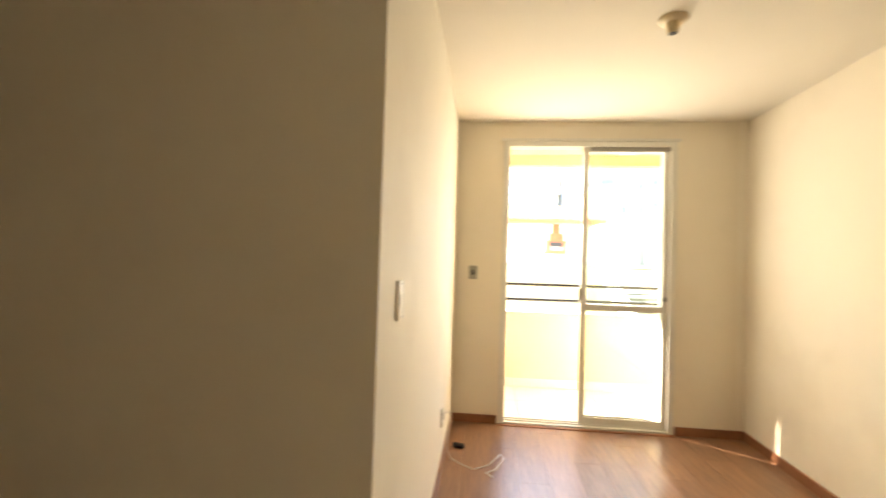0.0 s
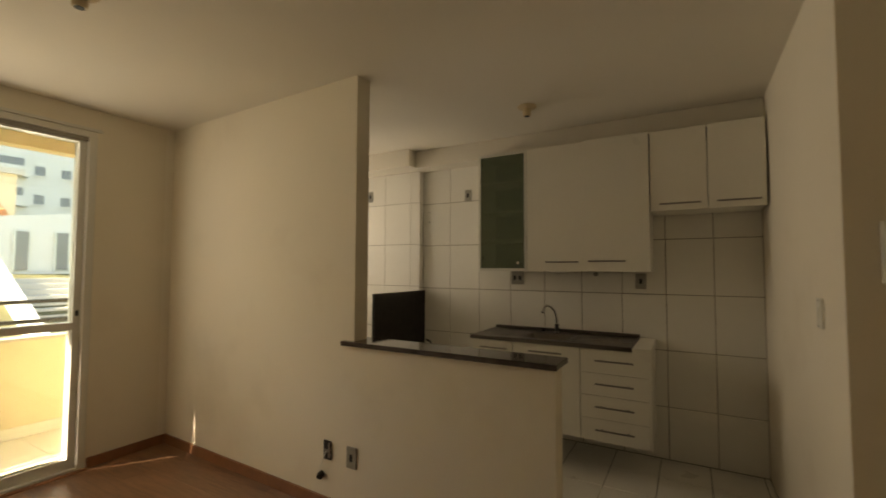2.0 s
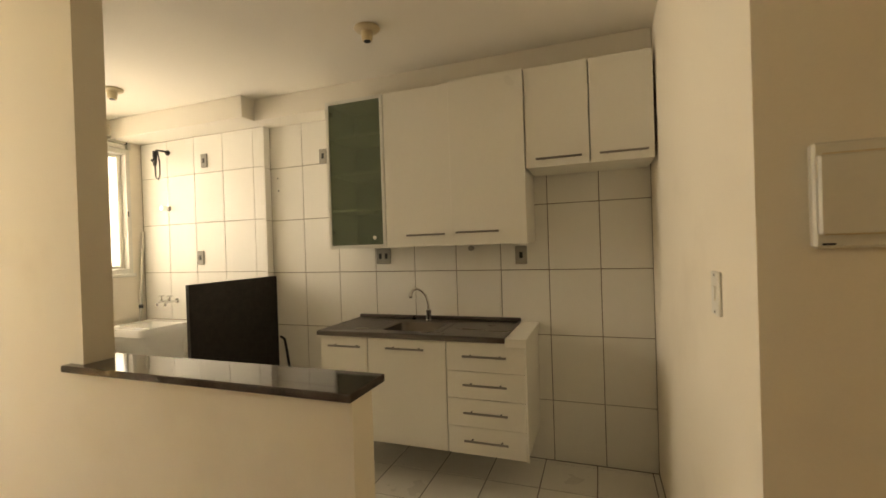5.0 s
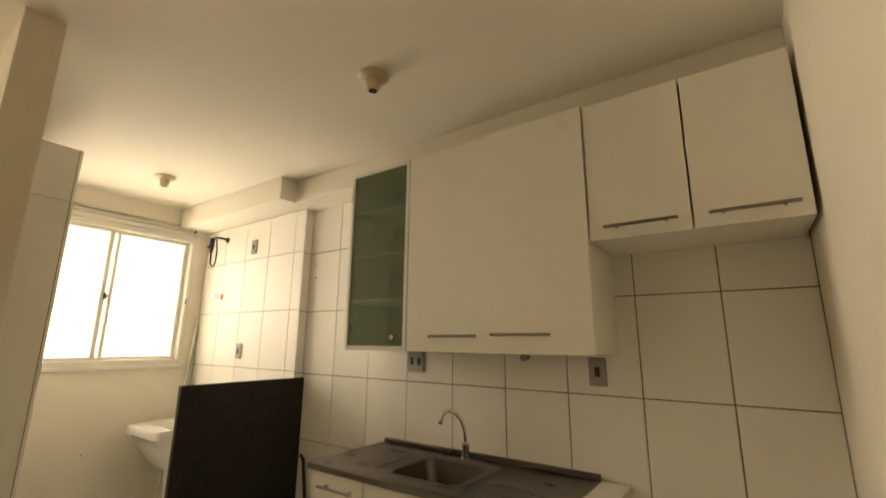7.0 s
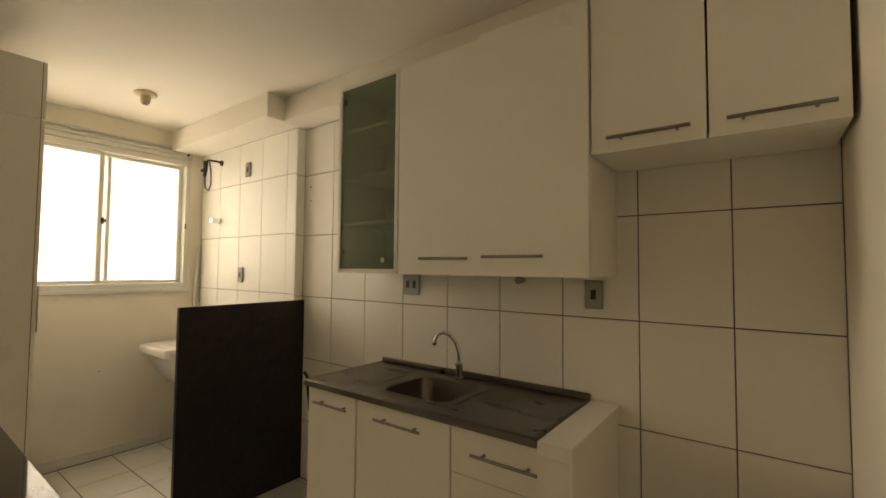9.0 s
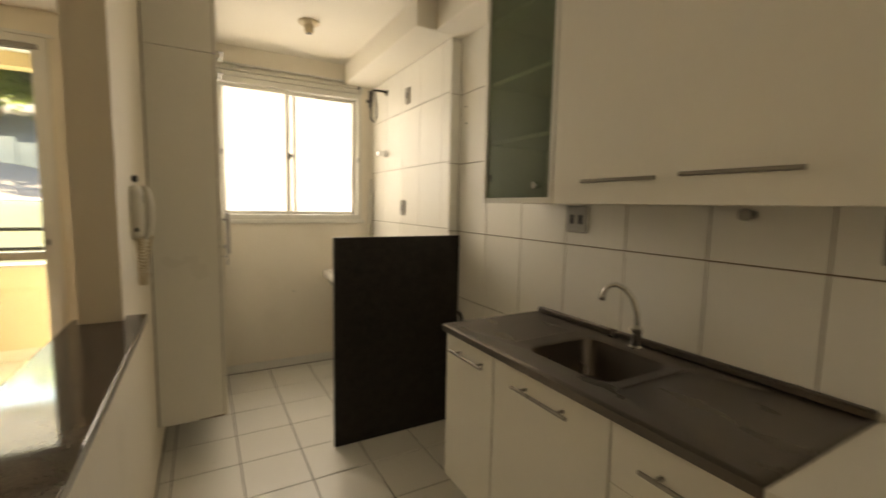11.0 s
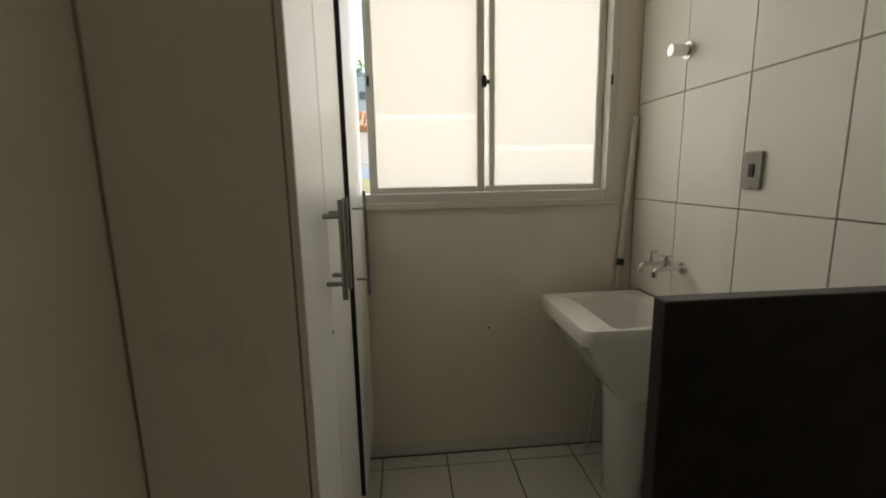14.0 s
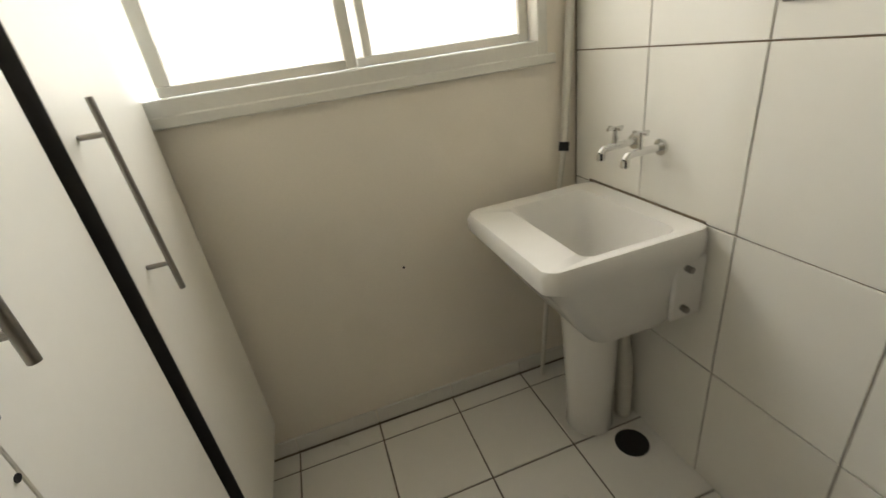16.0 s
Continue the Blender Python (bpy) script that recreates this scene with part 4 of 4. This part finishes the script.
gm = bmesh.new()
xs = [-400, -200, -100] + [-70 + 2.5 * i for i in range(49)] + [80, 150, 400]
ys = [6.24, 7.3, 8.5] + [9.5 + 1.2 * i for i in range(18)] + [33 + 4 * i for i in range(14)] + [120, 200, 400]
grid = [[gm.verts.new((x, y, height(x, y) + 0.06 * noise.noise((x * 0.4, y * 0.4, 0)))) for x in xs] for y in ys]
for a, b in zip(grid, grid[1:]):
    for k in range(len(xs) - 1):
        gm.faces.new((a[k], a[k + 1], b[k + 1], b[k]))
for ya, yb in ((-400, -60), (-60, -2.5), (-2.5, 6.24)):
    q = [gm.verts.new((x, y, -0.75)) for x, y in ((-400, ya), (400, ya), (400, yb), (-400, yb))]
    gm.faces.new(q)
gob = solid("ground", gm, GRASS, "sunlit dry grass bank and brown slope outside", "ground", smooth=True)
gob.data.materials.append(EARTH)
for p in gob.data.polygons:
    if 31 < p.center.y < 90 and -60 < p.center.x < 3:
        p.material_index = 1
solid("road", boxes((-60, 3.0, 24.5, 30.5, 1.18, 1.31)), CONCRETE, "pale sunlit concrete road", "road")

bbq = thing("barbecue_hut", (4.0, 23.5, 1.25), "open barbecue hut with terracotta roof", "building")
part("back_wall", boxes((1.2, 6.0, 24.6, 24.75, 1.1, 3.4)), WHITEWALL, bbq)
part("low_wall", boxes((0.8, 6.4, 21.9, 22.05, 0.9, 1.75)), WHITEWALL, bbq)
for x in (1.3, 5.75):
    part("post", boxes((x, x + 0.25, 22.2, 22.45, 1.2, 3.35)), YELLOW, bbq)
part("beam", boxes((0.9, 6.3, 22.2, 22.4, 3.2, 3.4)), FENCE, bbq)
rf = bmesh.new()
for i in range(26):
    x = 0.6 + i * 0.23
    for j in range(7):
        y0, z0 = 21.7 + j * 0.26, 3.36 + j * 0.115
        tube(rf, [(x + 0.11, y0, z0), (x + 0.11, y0 + 0.30, z0 + 0.13)], 0.10, 6, 0.085)
part("roof", rf, ROOF, bbq, "terracotta half-round roof tiles")
part("roof_board", boxes((0.6, 6.6, 21.75, 21.8, 3.22, 3.34), (0.6, 6.6, 23.5, 23.6, 4.02, 4.2)), ROOF, bbq)
oven = part("oven", boxes((4.0, 5.0, 22.9, 23.5, 1.25, 2.45), (4.15, 4.85, 22.95, 23.5, 2.45, 2.8), (4.3, 4.7, 23.0, 23.4, 2.8, 3.6), bevel=0.02), BRICK, bbq, "red brick barbecue with chimney")
part("oven_mouth", boxes((4.2, 4.8, 22.88, 22.899, 1.95, 2.35)), DARK, oven)
part("grill", boxes(*[(4.25 + 0.12 * i, 4.31 + 0.12 * i, 22.86, 22.879, 1.96, 2.14) for i in range(5)]), WHITEWALL, oven)
part("counter", boxes((1.7, 3.9, 23.0, 23.6, 1.9, 2.0), (1.8, 2.0, 23.05, 23.5, 1.2, 1.9)), WHITEWALL, bbq)

hall = thing("white_hall", (8.5, 21.5, 1.2), "long white rendered single-storey hall", "building")
hw = bmesh.new()
vs = [hw.verts.new(p) for p in ((5.9, 20, 0.9), (12.5, 18.5, 0.9), (12.5, 24, 0.9), (5.9, 25, 0.9), (5.9, 20, 3.05), (12.5, 18.5, 3.9), (12.5, 24, 3.9), (5.9, 25, 3.05))]
for q in ((0, 1, 5, 4), (1, 2, 6, 5), (2, 3, 7, 6), (3, 0, 4, 7), (4, 5, 6, 7)):
    hw.faces.new([vs[i] for i in q])
part("wall", hw, WHITEWALL, hall)
for i in range(5):
    x = 6.3 + i * 0.95
    y = 20 - (x - 5.9) * 1.5 / 6.6
    wdw = part("window", boxes((x, x + 0.32, y - 0.11, y - 0.04, 1.35, 2.6)), WINDARK, hall)
    part("frame", boxes((x - 0.05, x, y - 0.12, y - 0.03, 1.3, 2.65), (x + 0.32, x + 0.37, y - 0.12, y - 0.03, 1.3, 2.65)), ALU, wdw)

st = thing("garden_steps", (5.2, 16, 0.5), "concrete garden steps with white side walls", "stairs")
for i in range(12):
    part("step", boxes((4.75 + 0.06 * i, 5.9 + 0.12 * i, 12.2 + i * 0.45, 12.65 + i * 0.45, -0.6, -0.42 + i * 0.14)), CONCRETE, st)
for x0, x1 in ((4.55, 5.3), (5.95, 7.3)):
    sw = bmesh.new()
    ring_loft(sw, [[(x0, 12, -0.6), (x0 + 0.16, 12, -0.6), (x0 + 0.16, 12, 0.15), (x0, 12, 0.15)], [(x1, 18, 0.3), (x1 + 0.16, 18, 0.3), (x1 + 0.16, 18, 1.75), (x1, 18, 1.75)]], True, True)
    part("side_wall", sw, WHITEWALL, st)

tower = thing("yellow_stair_tower", (7.6, 29, 1.2), "pale yellow rendered stair tower", "building")
part("wall", boxes((6.9, 8.5, 28, 31, 1.0, 5.7)), YELLOW, tower)
part("roof", boxes((6.7, 8.7, 27.8, 31.2, 5.7, 5.95)), CONCRETE, tower)
gallery = solid("link_block", boxes((8.5, 14.5, 29.0, 31, 1.0, 3.9)), CONCRETE, "grey low link building", "building", kind="")


def block(name, x0, x1, y0, y1, z1, cols, floors, label):
    t = thing(name, ((x0 + x1) / 2, y0, 1.0), label, "apartment building")
    part("wall", boxes((x0, x1, y0, y1, 0.5, z1)), WHITEWALL, t)
    part("roof", boxes((x0 - 0.3, x1 + 0.3, y0 - 0.3, y1 + 0.3, z1, z1 + 0.4)), CONCRETE, t)
    for fl in range(floors):
        zb = 2.0 + fl * 2.9
        if zb + 1.6 > z1:
            break
        for c in range(cols):
            xx = x0 + (c + 0.5) * (x1 - x0) / cols
            if c % 3 == 2:
                bal = part("balcony", boxes((xx - 1.1, xx + 1.1, y0 - 1.0, y0 - 0.01, zb - 0.4, zb - 0.2), (xx - 1.1, xx + 1.1, y0 - 1.0, y0 - 0.9, zb - 0.2, zb + 0.6)), WHITEWALL, t)
                part("opening", boxes((xx - 0.9, xx + 0.9, y0 - 0.05, y0 - 0.012, zb - 0.19, zb + 1.5)), WINDARK, bal)
            else:
                wdw = part("window", boxes((xx - 0.4, xx + 0.4, y0 - 0.05, y0 + 0.02, zb, zb + 0.95)), WINDARK, t)
                part("sill", boxes((xx - 0.5, xx + 0.5, y0 - 0.15, y0 - 0.051, zb - 0.12, zb)), WHITEWALL, wdw)


block("apartment_block", -2, 10.5, 60, 70, 13.5, 6, 5, "white apartment block beyond the barbecue hut")
block("apartment_block", 11, 30, 58, 68, 14.5, 9, 5, "white apartment block with balconies on the hill")


def hedge(x0, x1, y, z, h):
    bm = bmesh.new()
    for i in range(220):
        c = Vector((random.uniform(x0, x1), y + random.uniform(-0.5, 0.5), z + random.uniform(0, h)))
        r = random.uniform(0.12, 0.25)
        n = Vector((random.gauss(0, 1), random.gauss(0, 1), random.gauss(0, 1))).normalized()
        u = n.orthogonal().normalized() * r
        w = n.cross(u)
        bm.faces.new([bm.verts.new(c + p) for p in (u, w * 0.7, -u, -w * 0.7)])
    return solid("hedge", bm, LEAF, "clipped green hedge above the road", "hedge", kind="", group="hedges")


for x0, x1, y in ((-19, -16.5, 33.5), (-14.5, -12.5, 33.5), (-11, -9, 34), (-24, -21, 33.5)):
    hedge(x0, x1, y, height(x0, y), 0.9)


def fence_run(x0, x1, y, step, h, label, mat=FENCE):
    t = thing("fence", ((x0 + x1) / 2, y, height(x0, y)), label, "fence", "fences on the slope")
    n = int((x1 - x0) / step)
    for i in range(n):
        x = x0 + i * step
        z = height(x, y)
        part("panel", boxes((x, x + step * 0.92, y, y + 0.1, z - 0.3, z + h * (0.85 + 0.3 * random.random()))), mat, t)


fence_run(-30, -8, 36.5, 0.9, 1.0, "weathered pale boundary fence stepping up the slope")
fence_run(-25, -17.5, 41, 3.6, 2.6, "tall grey retaining panels on the wooded slope", PANEL)
fence_run(-17.4, -5, 40.2, 1.15, 1.7, "pale concrete fence panels stepping up the slope")
lm = thing("garden_lamp", (-5.6, 17, 0.4), "thin dark garden lamp post", "street lamp")
part("post", tube(bmesh.new(), [(-5.6, 17, height(-5.6, 17)), (-5.6, 17, 1.35), (-5.75, 17, 1.5), (-6.0, 17, 1.6)], 0.03, 8), BLACKMETAL, lm)
part("head", boxes((-6.15, -5.95, 16.93, 17.07, 1.57, 1.64), bevel=0.02), BLACKMETAL, lm)


def tree(x, y, h, spread, seed):
    rng = random.Random(seed)
    z = height(x, y)
    t = thing("tree", (x, y, z), "broad leafy green tree on the slope", "tree", "trees on the slope")
    tr = tube(bmesh.new(), [(x, y, z - 0.3), (x + 0.1, y, z + h * 0.3), (x - 0.1, y + 0.1, z + h * 0.6)], 0.28, 8, 0.12)
    limbs = []
    for i in range(6):
        a = i * 1.05 + rng.random()
        tip = Vector((x + math.cos(a) * spread * 0.6, y + math.sin(a) * spread * 0.6, z + h * rng.uniform(0.55, 0.9)))
        tube(tr, [(x, y, z + h * 0.35), tip.lerp(Vector((x, y, z + h * 0.5)), 0.5), tip], 0.10, 6, 0.03)
        limbs.append(tip)
    part("trunk", tr, BARK, t)
    verts, faces = [], []
    limbs += [Vector((x + rng.gauss(0, spread * 0.5), y + rng.gauss(0, spread * 0.45), z + h * rng.uniform(0.28, 1.0))) for _ in range(16)]
    for tip in limbs:
        rad = spread * rng.uniform(0.22, 0.42)
        for _ in range(170):
            dvec = Vector((rng.gauss(0, 1), rng.gauss(0, 1), rng.gauss(0, 0.8))).normalized() * rad * rng.uniform(0.45, 1.05)
            c = tip + dvec
            n = Vector((rng.gauss(0, 1), rng.gauss(0, 1), rng.gauss(0.5, 1))).normalized()
            u = n.orthogonal().normalized() * rng.uniform(0.18, 0.38)
            w = n.cross(u) * 0.6
            k = len(verts)
            verts += [c + u, c + w, c - u, c - w]
            faces.append((k, k + 1, k + 2, k + 3))
    me = bpy.data.meshes.new("crown")
    me.from_pydata([v - Vector((x, y, z)) for v in verts], [], faces)
    me.materials.append(LEAF)
    cr = new("crown", me)
    cr.parent = t


for i, (x, y, h, s) in enumerate(((-29, 46, 8, 4.5), (-23, 49, 9, 5), (-17.5, 47, 8.5, 4.5), (-12, 48, 8, 4.2), (-34, 44, 8, 4.5), (-26, 56, 9, 5), (-19, 57, 9, 5), (-8, 52, 8, 5), (-13, 58, 9, 5), (-31.5, 38, 7, 3.4), (-15, 53, 9, 5.5), (-21, 53, 9, 5.5), (-27, 51, 9, 5.5), (-33, 52, 9, 5.5), (-10, 57, 9, 5), (-24, 62, 10, 6))):
    tree(x, y, h, s, 20 + i)

# ---- pieces: planks and tiles ----
def piece(me, name, at, parent):
    ob = new(name, me)
    ob.parent = parent
    ob.location = Vector(at) - root_of(parent)
    return ob


def slab_mesh(name, sx, sy, sz, mat, bevel):
    return mesh_of(box(bmesh.new(), 0, sx, 0, sy, 0, sz, bevel), name, mat)


cache = {}


def fit_piece(name, x0, x1, y0, y1, z0, z1, mat, parent, bevel=0.0012):
    key = (name, round(x1 - x0, 3), round(y1 - y0, 3), round(z1 - z0, 3), mat.name)
    if key not in cache:
        cache[key] = slab_mesh(name, x1 - x0, y1 - y0, z1 - z0, mat, bevel)
    return piece(cache[key], name, (x0, y0, z0), parent)


lfloor = bpy.data.objects["floor"]
W, LEN = 0.192, 1.28
i = 0
x = XW - 0.06
while x < PX1 - 0.03:
    x1 = min(x + W, PX1 - 0.02)
    y = YD - LEN * ((i * 0.37) % 1.0)
    while y < YN:
        a, b = max(y, YD), min(y + LEN, YN)
        if b - a > 0.02:
            fit_piece("plank", x + 0.0004, x1 - 0.0004, a + 0.0004, b - 0.0004, -0.012, 0.0, WOOD, lfloor, 0.0006)
        y += LEN
    x += W
    i += 1
for i in range(14):
    fit_piece("plank", -2.2, XW - 0.061, YD + i * 0.14, YD + (i + 1) * 0.14 - 0.001, -0.012, 0.0, WOOD, lfloor, 0.0006)


def tiling(name, u0, u1, v0, v1, uj, vj, du, dv, gap):
    """Cuts the span u0..u1 by v0..v1 into tiles whose joints pass through uj and vj."""
    def cuts(a, b, j, d):
        first = j - math.ceil((j - a) / d) * d
        c = [first + k * d for k in range(int((b - first) / d) + 2)]
        return [(max(p, a) + gap / 2, min(q, b) - gap / 2) for p, q in zip(c, c[1:]) if min(q, b) - max(p, a) > 0.02]
    return [(p, q) for p in cuts(u0, u1, uj, du) for q in cuts(v0, v1, vj, dv)]


for (y0, y1), (z0, z1) in tiling("k", YK + 0.001, 3.525, 0.0, 2.445, 1.643, 1.232, 0.3137, 0.422, 0.005):
    fit_piece("tile", XE - 0.011, XE - 0.003, y0, y1, z0, z1, TILE, kwall)
for (y0, y1), (z0, z1) in tiling("l", 3.5285, YN - 0.001, 0.0, 2.41, 4.278, 1.249, 0.321, 0.422, 0.004):
    fit_piece("tile", XL - 0.011, XL - 0.003, y0, y1, z0, z1, TILE, lwall)
for z0, z1 in [(max(0, -0.031 + 0.422 * k) + 0.002, min(2.41, 0.391 + 0.422 * k) - 0.002) for k in range(6)]:
    fit_piece("tile", XL - 0.011, XE - 0.012, 3.522, 3.5295, z0, z1, TILE, lwall)
for (x0, x1), (y0, y1) in tiling("f", PX1 + 0.001, XE - 0.012, YK + 0.001, YN - 0.012, 4.212, 4.832, 0.3135, 0.3135, 0.006):
    fit_piece("tile", x0, x1, y0, y1, -0.004, 0.0, FTILE, kfloor)
for (x0, x1), (z0, z1) in tiling("s", PX1 + 0.001, XL - 0.012, 0.001, 0.072, 4.212, 0.0015, 0.3135, 0.0705, 0.004):
    fit_piece("tile", x0, x1, YN - 0.010, YN - 0.001, z0, z1, FTILE, kfloor)
for (x0, x1), (y0, y1) in tiling("b", 0.70, 3.3, YN + 0.15, BY - 0.011, 1.0, 5.2, 0.40, 0.40, 0.0025):
    fit_piece("tile", x0, x1, y0, y1, -0.016, -0.008, BALTILE, bfloor)
